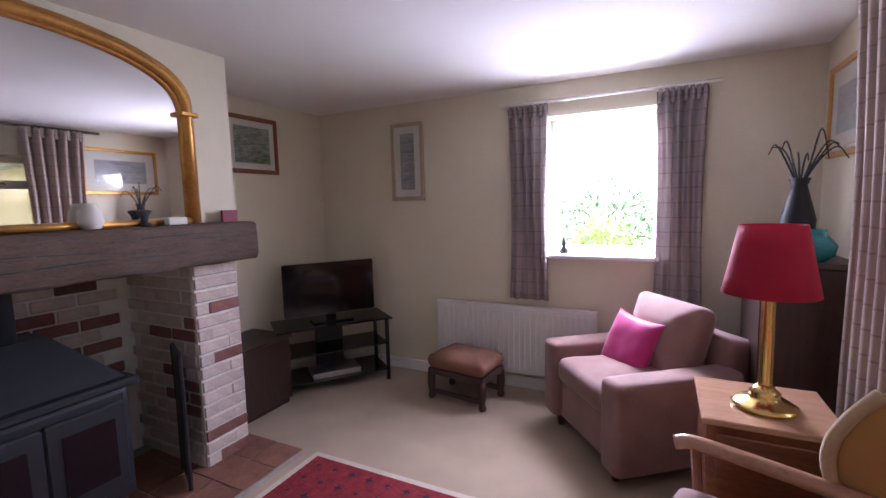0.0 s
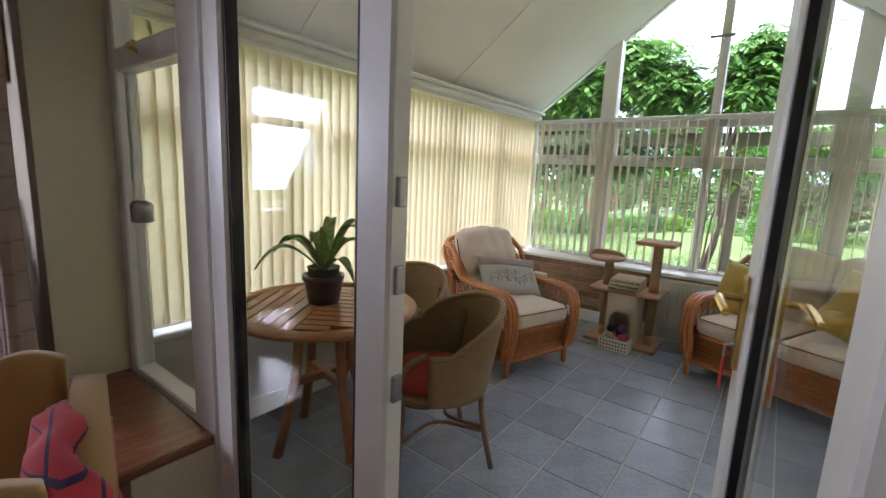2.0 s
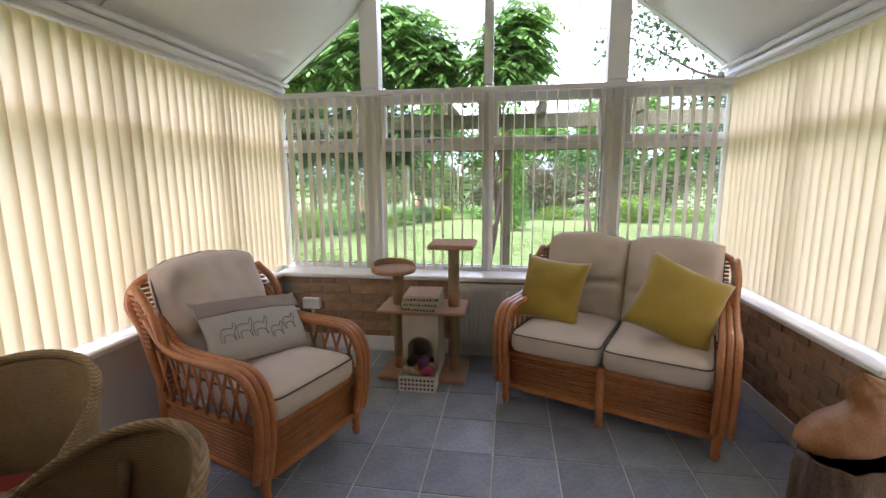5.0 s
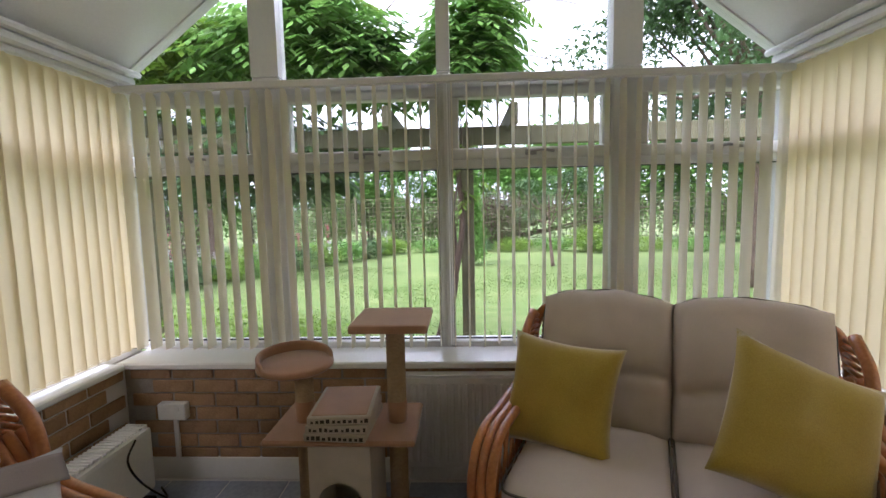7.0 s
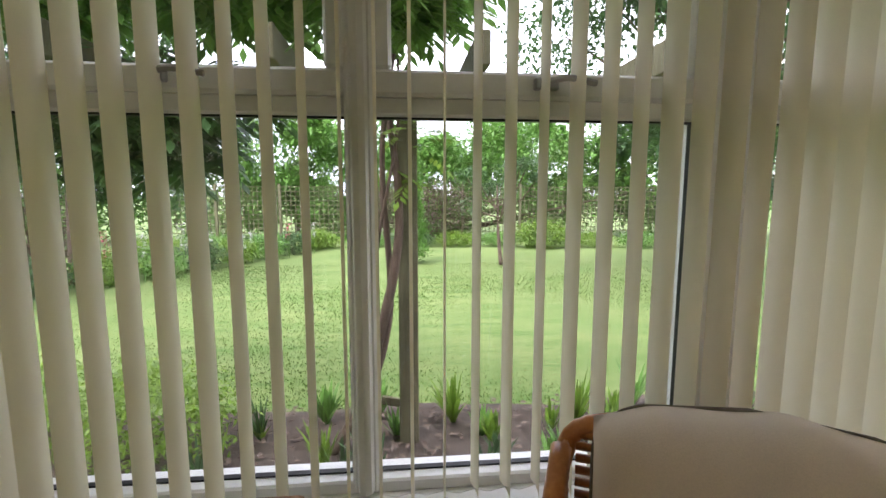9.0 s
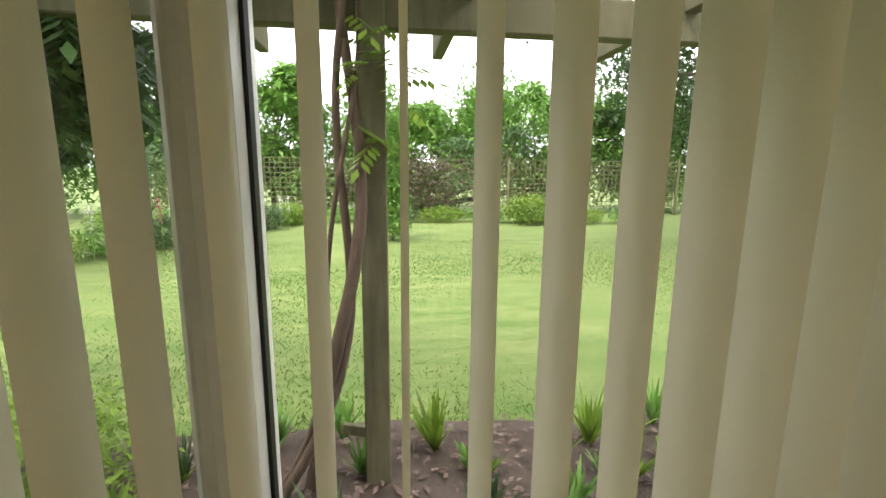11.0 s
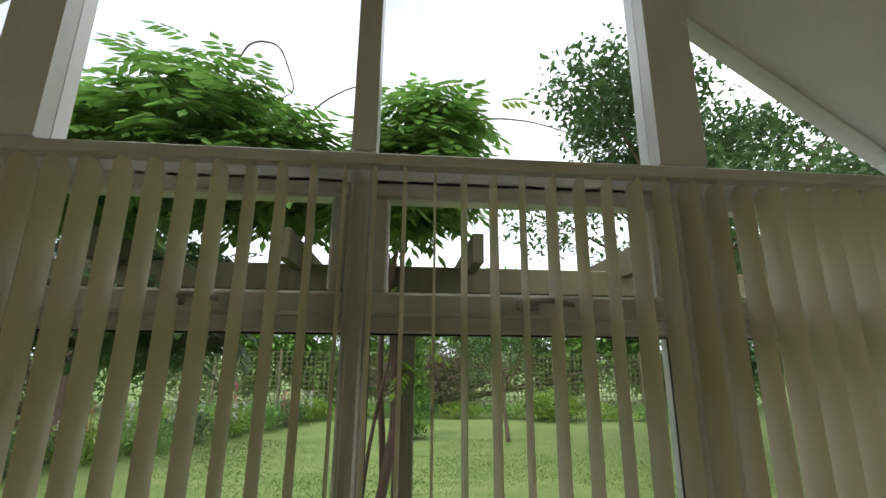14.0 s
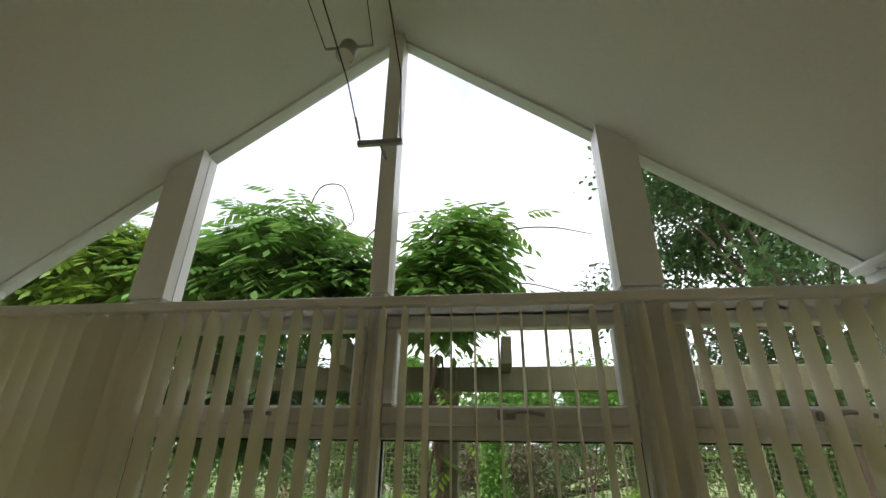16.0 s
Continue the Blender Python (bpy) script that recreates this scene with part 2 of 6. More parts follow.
mg.inputs["Color"].default_value, mg.inputs["Roughness"].default_value = (0.86, 0.87, 0.86, 1), 0.01
M_MIRROR.node_tree.links.new(mg.outputs["BSDF"], mo.inputs["Surface"])
M_SHADE = mat("crimson_shade_cloth", (0.50, 0.018, 0.055), 0.8, var=0.05, scale=6, fine=300, bump=0.15, translucent=0.35)
M_MAUVE = mat("mauve_chair_fabric", (0.20, 0.105, 0.085), 0.92, color2=(0.29, 0.165, 0.14), scale=7, fine=250, bump=0.35, sheen=0.3)
M_MAGENTA = mat("magenta_satin", (0.42, 0.008, 0.14), 0.6, var=0.1, scale=6, fine=200, bump=0.15, sheen=0.3)
M_OLIVE = mat("ochre_chair_fabric", (0.40, 0.235, 0.075), 0.92, var=0.1, scale=7, fine=260, bump=0.35, sheen=0.3)
M_OLIVE_P = mat("pale_chair_trim", (0.46, 0.36, 0.22), 0.9, var=0.08, bump=0.2)
M_TARTAN = check_mat("red_tartan_wool", (0.50, 0.03, 0.045), (0.05, 0.02, 0.08), 0.075, "Z", "Y", 0.0)
M_CURTAIN = check_mat("checked_curtain", (0.43, 0.34, 0.29), (0.33, 0.24, 0.20), 0.10, "Z", "Y", 0.3)
M_CURTAIN_N = check_mat("checked_window_curtain", (0.40, 0.35, 0.34), (0.32, 0.25, 0.23), 0.10, "Z", "X", 0.3)
M_RAD = mat("white_enamel", (0.74, 0.73, 0.70), 0.35, var=0.03, scale=4, fine=60, bump=0.03)
M_WPLASTIC = mat("white_plastic", (0.72, 0.71, 0.67), 0.4, var=0.04, scale=5, fine=60, bump=0.02)
M_PAPER = mat("paper_mount", (0.70, 0.68, 0.62), 0.9, var=0.03, bump=0)
M_ARTG = mat("green_landscape_print", (0.10, 0.14, 0.06), 0.8, color2=(0.42, 0.45, 0.42), scale=5, fine=20, bump=0, stretch=(1, 1, 4))
M_ARTB = mat("grey_landscape_print", (0.22, 0.21, 0.24), 0.8, color2=(0.46, 0.45, 0.46), scale=4, fine=20, bump=0, stretch=(1, 1, 4))
M_RUG = mat("red_patterned_rug", (0.12, 0.006, 0.012), 1.0, color2=(0.26, 0.02, 0.025), scale=16, fine=70, bump=0.5)
M_RUGD = mat("dark_rug_motif", (0.03, 0.012, 0.03), 1.0, var=0.2, bump=0.4)
M_RUGE = mat("cream_rug_fringe", (0.52, 0.45, 0.36), 1.0, var=0.1, bump=0.4)
M_POT = mat("brown_ceramic_pot", (0.055, 0.036, 0.028), 0.35, color2=(0.09, 0.06, 0.045), scale=8, fine=60, bump=0.1)
M_SOIL = mat("garden_soil", (0.045, 0.034, 0.025), 1.0, color2=(0.12, 0.09, 0.068), scale=14, fine=90, bump=1.0)
M_PLANT = mat("striped_house_plant_leaf", (0.13, 0.28, 0.045), 0.4, color2=(0.42, 0.55, 0.16), scale=30, fine=60, bump=0.1, translucent=0.25, island_tint=0.25)
M_TEAL = mat("teal_glazed_pot", (0.02, 0.17, 0.19), 0.2, var=0.15, scale=8, fine=60, bump=0.05)
M_CARVED = mat("carved_wood", (0.28, 0.12, 0.045), 0.45, color2=(0.42, 0.21, 0.085), scale=7, fine=40, bump=0.4, stretch=(4, 4, 1))
M_BARK = mat("rough_bark", (0.075, 0.05, 0.036), 0.95, color2=(0.17, 0.12, 0.085), scale=9, fine=60, bump=1.0, stretch=(4, 4, 1))
M_CUT = mat("sawn_log_end", (0.30, 0.19, 0.12), 0.8, var=0.2, scale=12, fine=80, bump=0.3)
M_TIMBER = mat("weathered_green_timber", (0.10, 0.095, 0.05), 0.9, color2=(0.20, 0.185, 0.105), scale=6, fine=50, bump=0.6, stretch=(6, 6, 1))
M_GRASS = mat("lawn_turf", (0.075, 0.155, 0.025), 1.0, color2=(0.22, 0.27, 0.085), scale=3.2, fine=40, bump=0.8, stretch=(1.6, 0.35, 1))
M_BLADE = mat("grass_blade", (0.125, 0.21, 0.04), 0.7, var=0.25, bump=0, translucent=0.3, island_tint=0.35)
M_LEAF_Y = mat("young_wisteria_leaf", (0.15, 0.28, 0.03), 0.45, color2=(0.24, 0.37, 0.05), scale=6, fine=60, bump=0.05, translucent=0.4, island_tint=0.3)
M_LEAF = mat("green_leaf", (0.12, 0.28, 0.055), 0.45, color2=(0.23, 0.42, 0.09), scale=6, fine=60, bump=0.05, translucent=0.35, island_tint=0.35)
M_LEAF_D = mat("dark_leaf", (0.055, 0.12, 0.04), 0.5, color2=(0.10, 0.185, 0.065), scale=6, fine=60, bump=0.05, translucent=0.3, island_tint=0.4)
M_LEAF_P = mat("copper_leaf", (0.085, 0.055, 0.04), 0.5, color2=(0.15, 0.11, 0.07), scale=6, fine=60, bump=0.05, translucent=0.3, island_tint=0.35)
M_FLOWER_W = mat("white_petal", (0.65, 0.62, 0.60), 0.7, var=0.1, bump=0, translucent=0.3)
M_FLOWER_P = mat("pink_petal", (0.60, 0.12, 0.20), 0.7, var=0.2, bump=0, translucent=0.3)
M_REDTAG = mat("red_key_tag", (0.55, 0.02, 0.02), 0.4, var=0.05, bump=0)
M_MULCH = mat("bark_mulch_chip", (0.10, 0.068, 0.05), 0.95, color2=(0.22, 0.165, 0.13), scale=20, fine=80, bump=0.4, island_tint=0.4)
M_PAVE = mat("pale_concrete", (0.45, 0.43, 0.40), 0.95, var=0.1, scale=3, fine=60, bump=0.4)


# ---- builders ----
def thing(name, at, label, category, group="", rz=0.0):
    ob = new(name)
    ob.empty_display_size = 0.1
    ob.matrix_world = pose(*at, 0, 0, rz)
    return tagged(ob, label, category, group)


def mesh_of(bm, material, smooth=False):
    me = bpy.data.meshes.new("mesh")
    bmesh.ops.recalc_face_normals(bm, faces=bm.faces)
    if smooth:
        for f in bm.faces:
            f.smooth = True
    bm.to_mesh(me)
    bm.free()
    me.materials.append(material)
    return me


def part(name, bm, material, parent=None, label="", smooth=False):
    me = bm if isinstance(bm, bpy.types.Mesh) else mesh_of(bm, material, smooth)
    ob = new(name, me)
    if parent:
        ob.parent = parent
    if label:
        ob["label"] = label
    return ob


def solid(name, bm, material, label, category, kind="", smooth=False, group=""):
    return tagged(part(name, bm, material, None, "", smooth), label, category, group, kind)


def box(bm, x0, x1, y0, y1, z0, z1, bevel=0.0, m=None, seg=1):
    r = bmesh.ops.create_cube(bm, size=1)
    vs = r["verts"]
    for v in vs:
        v.co = Vector(((x0 + x1) / 2 + v.co.x * (x1 - x0), (y0 + y1) / 2 + v.co.y * (y1 - y0), (z0 + z1) / 2 + v.co.z * (z1 - z0)))
    if m:
        bmesh.ops.transform(bm, matrix=m, verts=vs)
    if bevel:
        es = list({e for v in vs for e in v.link_edges})
        bmesh.ops.bevel(bm, geom=es, offset=bevel, segments=seg, affect="EDGES", profile=0.6)
    return bm


def bx(x0, x1, y0, y1, z0, z1, bevel=0.0, m=None, seg=1):
    return box(bmesh.new(), x0, x1, y0, y1, z0, z1, bevel, m, seg)


def tube(bm, pts, r, sides=8, taper=None, closed=False):
    """A round rod along a line of points."""
    pts = [Vector(p) for p in pts]
    n = len(pts)
    rings = []
    for i, p in enumerate(pts):
        a, b = (pts[(i - 1) % n], pts[(i + 1) % n]) if closed else (pts[max(i - 1, 0)], pts[min(i + 1, n - 1)])
        d = (b - a).normalized()
        q = d.to_track_quat("Z", "Y")
        rr = r if taper is None else r + (taper - r) * i / max(1, n - 1)
        rings.append([bm.verts.new(p + q @ Vector((rr * math.cos(2 * math.pi * k / sides), rr * math.sin(2 * math.pi * k / sides), 0))) for k in range(sides)])
    if closed:
        rings_pairs = [(rings[i], rings[(i + 1) % n]) for i in range(n)]
    else:
        rings_pairs = list(zip(rings, rings[1:]))
    for a, b in rings_pairs:
        # keep rings aligned where the frame twists
        off = min(range(sides), key=lambda s: (a[0].co - b[s].co).length)
        for k in range(sides):
            bm.faces.new((a[k], a[(k + 1) % sides], b[(k + 1 + off) % sides], b[(k + off) % sides]))
    if not closed:
        bm.faces.new(rings[0])
        bm.faces.new(list(reversed(rings[-1])))
    return bm


def tb(pts, r, sides=8, taper=None, closed=False):
    return tube(bmesh.new(), pts, r, sides, taper, closed)


def curve(pts, steps=6):
    """A smooth line through a few points."""
    P = [Vector(p) for p in pts]
    P = [P[0] * 2 - P[1]] + P + [P[-1] * 2 - P[-2]]
    out = []
    for i in range(1, len(P) - 2):
        for s in range(steps):
            u = s / steps
            a, b, c, d = P[i - 1:i + 3]
            out.append(0.5 * ((2 * b) + (c - a) * u + (2 * a - 5 * b + 4 * c - d) * u * u + (3 * b - a - 3 * c + d) * u ** 3))
    return out + [P[-2]]


def lathe(bm, profile, sides=24, at=(0, 0, 0)):
    """A turned shape from (radius, height) pairs."""
    rings = []
    for r, z in profile:
        rings.append([bm.verts.new((at[0] + r * math.cos(2 * math.pi * k / sides), at[1] + r * math.sin(2 * math.pi * k / sides), at[2] + z)) for k in range(sides)])
    for a, b in zip(rings, rings[1:]):
        for k in range(sides):
            bm.faces.new((a[k], a[(k + 1) % sides], b[(k + 1) % sides], b[k]))
    bm.faces.new(list(reversed(rings[0])))
    bm.faces.new(rings[-1])
    return bm


def lt(profile, sides=24, at=(0, 0, 0)):
    return lathe(bmesh.new(), profile, sides, at)


def pillow(w, d, h, m=None, n=14, pinch=0.35, sag=0.0, seed=1, power=2.6):
    """A stuffed cushion: w by d, h thick, with pulled-out corners and creases."""
    bm = bmesh.new()
    top, bot = [], []
    for i in range(n + 1):
        rt, rb = [], []
        for j in range(n + 1):
            u, v = 2 * i / n - 1, 2 * j / n - 1
            e = (1 - abs(u) ** power) * (1 - abs(v) ** power)
            t = max(0.0, e) ** 0.45
            k = 1 - pinch * 0.12 * ((1 - abs(v) ** 2) * abs(u) ** 4)
            k2 = 1 - pinch * 0.12 * ((1 - abs(u) ** 2) * abs(v) ** 4)
            x, y = u * w / 2 * k, v * d / 2 * k2
            c = noise.noise(Vector((u * 2.2 + seed * 7, v * 2.2, seed))) * 0.09 * h
            z = h / 2 * t * (1 - sag * (1 - abs(u))) + c * t
            rt.append(bm.verts.new((x, y, z)))
            rb.append(rt[-1] if i in (0, n) or j in (0, n) else bm.verts.new((x, y, -h / 2 * t + c * t)))
        top.append(rt)
        bot.append(rb)
    for i in range(n):
        for j in range(n):
            bm.faces.new((top[i][j], top[i + 1][j], top[i + 1][j + 1], top[i][j + 1]))
            if len({bot[i][j], bot[i + 1][j], bot[i + 1][j + 1], bot[i][j + 1]}) >= 3:
                bm.faces.new((bot[i][j + 1], bot[i + 1][j + 1], bot[i + 1][j], bot[i][j]))
    if m:
        bmesh.ops.transform(bm, matrix=m, verts=bm.verts)
    return bm


def pad(w, d, h, m=None, r=0.04, crown=0.03, n=12, seed=1):
    """A boxed seat cushion with a slight crown and soft edges."""
    bm = bmesh.new()
    rows = []
    prof = [(1.0, -h / 2 + r), (1.0, h / 2 - r), (1 - 0.3 * r / (w / 2), h / 2 - 0.3 * r), (1 - r / (w / 2), h / 2), (0.7, h / 2 + crown * 0.6), (0.35, h / 2 + crown * 0.95), (0.02, h / 2 + crown)]
    prof = [(0.02, -h / 2), (0.9, -h / 2), (1 - 0.3 * r / (w / 2), -h / 2 + 0.3 * r)] + prof
    N = n * 4
    for k, z in prof:
        ring = []
        for i in range(N):
            a = 2 * math.pi * i / N
            c, s = math.cos(a), math.sin(a)
            e = 0.16
            x = math.copysign(abs(c) ** e, c) * w / 2 * k
            y = math.copysign(abs(s) ** e, s) * d / 2 * k
            dz = noise.noise(Vector((x * 6 + seed * 3, y * 6, seed))) * 0.012 * (1 if z > 0 else 0)
            ring.append(bm.verts.new((x, y, z + dz)))
        rows.append(ring)
    for a, b in zip(rows, rows[1:]):
        for i in range(N):
            bm.faces.new((a[i], a[(i + 1) % N], b[(i + 1) % N], b[i]))
    bm.faces.new(list(reversed(rows[0])))
    bm.faces.new(rows[-1])
    if m:
        bmesh.ops.transform(bm, matrix=m, verts=bm.verts)
    return bm


def outline(w, d, e=0.16, N=40):
    out = []
    for i in range(N):
        a = 2 * math.pi * i / N
        c, s = math.cos(a), math.sin(a)
        out.append(Vector((math.copysign(abs(c) ** e, c) * w / 2, math.copysign(abs(s) ** e, s) * d / 2, 0)))
    return out


def sheet(fn, nu, nv, thick=0.0):
    """A surface from fn(u, v), u and v from 0 to 1; thick gives it depth."""
    bm = bmesh.new()
    g = [[bm.verts.new(fn(i / nu, j / nv)) for j in range(nv + 1)] for i in range(nu + 1)]
    for i in range(nu):
        for j in range(nv):
            bm.faces.new((g[i][j], g[i + 1][j], g[i + 1][j + 1], g[i][j + 1]))
    if thick:
        bm.normal_update()
        bmesh.ops.solidify(bm, geom=bm.faces[:], thickness=thick)
    return bm


def leaf_mesh(name, centres, size, rng, material, droop=0.3, narrow=0.4, spread=1.0, parent=None, label=""):
    """Many small folded leaves, each with a midrib crease, at the given centres."""
    n = len(centres)
    C = np.asarray(centres, float)
    az = rng.uniform(0, 2 * np.pi, n)
    el = rng.uniform(-1.0, 0.7, n) * spread - droop
    L = size * rng.uniform(0.6, 1.35, n)
    d = np.stack([np.cos(az) * np.cos(el), np.sin(az) * np.cos(el), np.sin(el)], 1)
    s = np.stack([-np.sin(az), np.cos(az), rng.uniform(-0.5, 0.5, n)], 1)
    s /= np.linalg.norm(s, axis=1)[:, None]
    up = np.cross(d, s)
    Wd = (L * narrow)[:, None]
    Lc = L[:, None]
    a = C
    tip = C + d * Lc
    m1 = C + d * Lc * 0.45 + s * Wd * 0.5 + up * Wd * 0.18
    m2 = C + d * Lc * 0.45 - s * Wd * 0.5 + up * Wd * 0.18
    V = np.stack([a, m1, tip, m2], 1).reshape(-1, 3)
    i = np.arange(n) * 4
    F = np.concatenate([np.stack([i, i + 1, i + 2], 1), np.stack([i, i + 2, i + 3], 1)])
    me = bpy.data.meshes.new("leaves")
    me.from_pydata(V.tolist(), [], F.tolist())
    me.materials.append(material)
    return part(name, me, material, parent, label)


def cloud(rng, blobs, per):
    """Points in overlapping uneven lumps: (x, y, z, rx, ry, rz) each, denser near the skin."""
    out = []
    for x, y, z, rx, ry, rz in blobs:
        p = rng.normal(size=(per, 3))
        p /= np.linalg.norm(p, axis=1)[:, None]
        p *= (rng.uniform(0.25, 1.0, per) ** 0.5 * rng.uniform(0.75, 1.2, per))[:, None]
        out.append(p * (rx, ry, rz) + (x, y, z))
    return np.concatenate(out)


# ---- the large structure ----
RIDGE_Y, RIDGE_Z, SLOPE = 0.667, 3.54, 0.76
YL, YR = 2.48, -1.15          # glazing lines of the side walls
GX = 5.26                     # glazing line of the gable
HOUSE = 1.13                  # outer face of the house wall


def roof_z(y):
    return RIDGE_Z - SLOPE * abs(y - RIDGE_Y)


def setting(name, bm, material, label, category):
    return solid(name, bm, material, label, category, "structure")


# living room shell
setting("floor_living", bx(-3.3, 1.0, -2.4, 3.55, -0.12, 0.0), M_CARPET, "beige fitted carpet of the living room", "floor")
setting("ceiling_living", bx(-3.3, HOUSE, -2.4, 3.6, 2.42, 2.6), M_CEIL, "flat white painted living room ceiling", "ceiling")
setting("wall_west", bx(-3.35, -3.09, -2.4, 3.6, 0, 2.42), M_WALL, "cream painted wall behind the television", "wall")
setting("wall_south", bx(-3.09, HOUSE, -2.4, -2.2, 0, 2.42), M_WALL, "plain cream painted living room wall", "wall")
bm = bmesh.new()
box(bm, -3.09, -0.86, 3.33, 3.62, 0, 2.42)
box(bm, -0.05, HOUSE, 3.33, 3.62, 0, 2.42)
box(bm, -0.86, -0.05, 3.33, 3.62, 0, 1.09)
box(bm, -0.86, -0.05, 3.33, 3.62, 2.17, 2.42)
setting("wall_north", bm, M_WALL, "cream painted wall with a recessed window", "wall")
bm = bmesh.new()
box(bm, 0.81, HOUSE, 2.17, 3.33, 0, 2.42)
box(bm, 0.81, HOUSE, -2.2, -0.14, 0, 2.42)
box(bm, 0.81, HOUSE, -0.14, 2.17, 2.1, 2.42)
box(bm, 0.81, HOUSE, 1.44, 2.17, 0, 0.56)
setting("wall_east", bm, M_WALL, "cream painted wall with the garden door and side window", "wall")
setting("wall_house_gable", bx(0.9, HOUSE - 0.004, -1.5, 2.9, 2.42, 3.7), M_GREYWALL, "pale plastered house wall above the doors", "wall")
bm = bmesh.new()
box(bm, -3.09, -3.075, -2.2, 3.33, 0, 0.1, 0.004)
box(bm, -3.07, 0.81, 3.315, 3.33, 0, 0.1, 0.004)
setting("baseboard_living", bm, M_UPVC, "white painted skirting board", "skirting")

# chimney breast with inglenook
bm = bmesh.new()
box(bm, -3.09, -2.38, 0.0, 1.74, 1.24, 2.42)
box(bm, -3.09, -2.42, 1.46, 1.735, 0, 1.24)
box(bm, -3.09, -2.42, -0.2, 0.0, 0, 2.42)
setting("chimney_breast", bm, M_WALL, "cream plastered chimney breast over an inglenook", "chimney breast")
inglenook = setting("wall_inglenook", bx(-3.07, -3.04, 0.0, 1.46, 0, 1.24), M_WMORTAR, "limewashed brick back of the fireplace", "wall")
pier = setting("brick_pier", bx(-3.03, -2.412, 1.452, 1.738, 0.0, 1.24), M_WMORTAR, "limewashed brick pier with scattered dark red bricks", "pier")
hearth = setting("hearth", bx(-3.04, -2.03, -0.2, 1.80, -0.02, 0.022), M_MORTAR, "dark red tiled hearth before the stove", "hearth")

# conservatory shell
floor_cons = setting("floor", bx(1.0, 5.2, -1.3, 2.6, -0.12, -0.004), M_GROUT, "slate blue square tiles with pale grout", "floor")
bm = bmesh.new()
box(bm, 4.99, 5.30, -1.3, 2.62, -0.2, 0.60)
wall_gable = setting("wall_gable", bm, M_MORTAR, "low buff brick wall under the gable windows", "wall")
wall_left = setting("wall_left", bx(HOUSE, 4.99, 2.38, 2.62, -0.2, 0.60), M_GREYWALL, "low pale wall under the side windows", "wall")
wall_right = setting("wall_right", bx(3.5, 4.99, -1.32, -1.03, -0.2, 0.60), M_MORTAR, "low brick wall under the side windows", "wall")
bm = bmesh.new()
box(bm, 4.96, 5.22, -1.06, 2.41, 0.605, 0.64, 0.008)
box(bm, HOUSE, 4.96, 2.35, 2.47, 0.605, 0.64, 0.008)
box(bm, 3.5, 4.96, -1.14, -1.0, 0.605, 0.64, 0.008)
setting("window_sill", bm, M_UPVC, "white upvc window boards on the low walls", "window sill")
bm = bmesh.new()
box(bm, 4.972, 4.99, -1.03, 2.38, 0, 0.12, 0.004)
box(bm, HOUSE, 4.97, 2.362, 2.38, 0, 0.12, 0.004)
box(bm, 3.5, 4.97, -1.03, -1.012, 0, 0.12, 0.004)
setting("baseboard", bm, M_UPVC, "white skirting along the low walls", "skirting")

# sloped ceiling of two white panelled slopes
bm = bmesh.new()
for sgn, yend in ((1, YL + 0.1), (-1, YR - 0.1)):
    ze = roof_z(yend)
    t = 0.12
    quad = [(RIDGE_Y, RIDGE_Z), (yend, ze), (yend, ze + t), (RIDGE_Y, RIDGE_Z + t)]
    a = [bm.verts.new((HOUSE - 0.1, y, z)) for y, z in quad]
    b = [bm.verts.new((GX + 0.045, y, z)) for y, z in quad]
    for i in range(4):
        bm.faces.new((a[i], a[(i + 1) % 4], b[(i + 1) % 4], b[i]))
    bm.faces.new(a)
    bm.faces.new(list(reversed(b)))
setting("ceiling", bm, M_ROOF, "white sloping conservatory ceiling panels", "ceiling")
bm = bmesh.new()
for x in (2.05, 3.55):
    for yend in (YL - 0.06, YR + 0.06):
        a, b = Vector((x, RIDGE_Y, RIDGE_Z - 0.004)), Vector((x, yend, roof_z(yend) - 0.004))
        tube(bm, [a, b], 0.006, 6)
setting("ceiling_joint_trim", bm, M_UPVC, "thin joint strips between ceiling panels", "trim")
bm = bmesh.new()
for y0, y1 in ((YL - 0.10, YL + 0.02), (YR - 0.02, YR + 0.10)):
    box(bm, HOUSE, GX, y0, y1, 2.12, 2.17, 0.012)
for y, s in ((YL, -1), (YR, 1)):
    tube(bm, [(HOUSE, y + s * 0.115, 2.185), (GX, y + s * 0.115, 2.185)], 0.018, 8)
setting("eaves_trim", bm, M_UPVC, "white eaves beam along the side windows", "trim")


# window building: a frame of bars with glass between
win_gable = tagged(new("window_1"), "white upvc gable window with four bays and opening top lights", "window", kind="structure")
BAYS = [(1.70, YL), (0.70, 1.55), (-0.22, 0.63), (YR, -0.37)]
POSTS = [(1.55, 1.70), (0.63, 0.70), (-0.37, -0.22)]
for i, (y0, y1) in enumerate(POSTS):
    wide = y1 - y0 > 0.1
    bm = bx(GX - 0.055, GX + 0.05, y0, y1, 0.64, 2.14, 0.008)
    if not wide:
        tube(bm, [(GX - 0.055, (y0 + y1) / 2, 0.65), (GX - 0.055, (y0 + y1) / 2, 2.12)], 0.022, 8)
    part("post", bm, M_UPVC, win_gable)
for yy in (YL, YR):
    part("post", bx(GX - 0.06, GX + 0.05, yy - 0.05, yy + 0.05, 0.64, 2.14, 0.008), M_UPVC, win_gable)
part("head_rail", bx(GX - 0.05, GX + 0.06, YR, YL, 2.035, 2.115, 0.008), M_UPVC, win_gable)
part("bottom_rail", bx(GX - 0.05, GX + 0.05, YR, YL, 0.636, 0.675, 0.006), M_UPVC, win_gable)
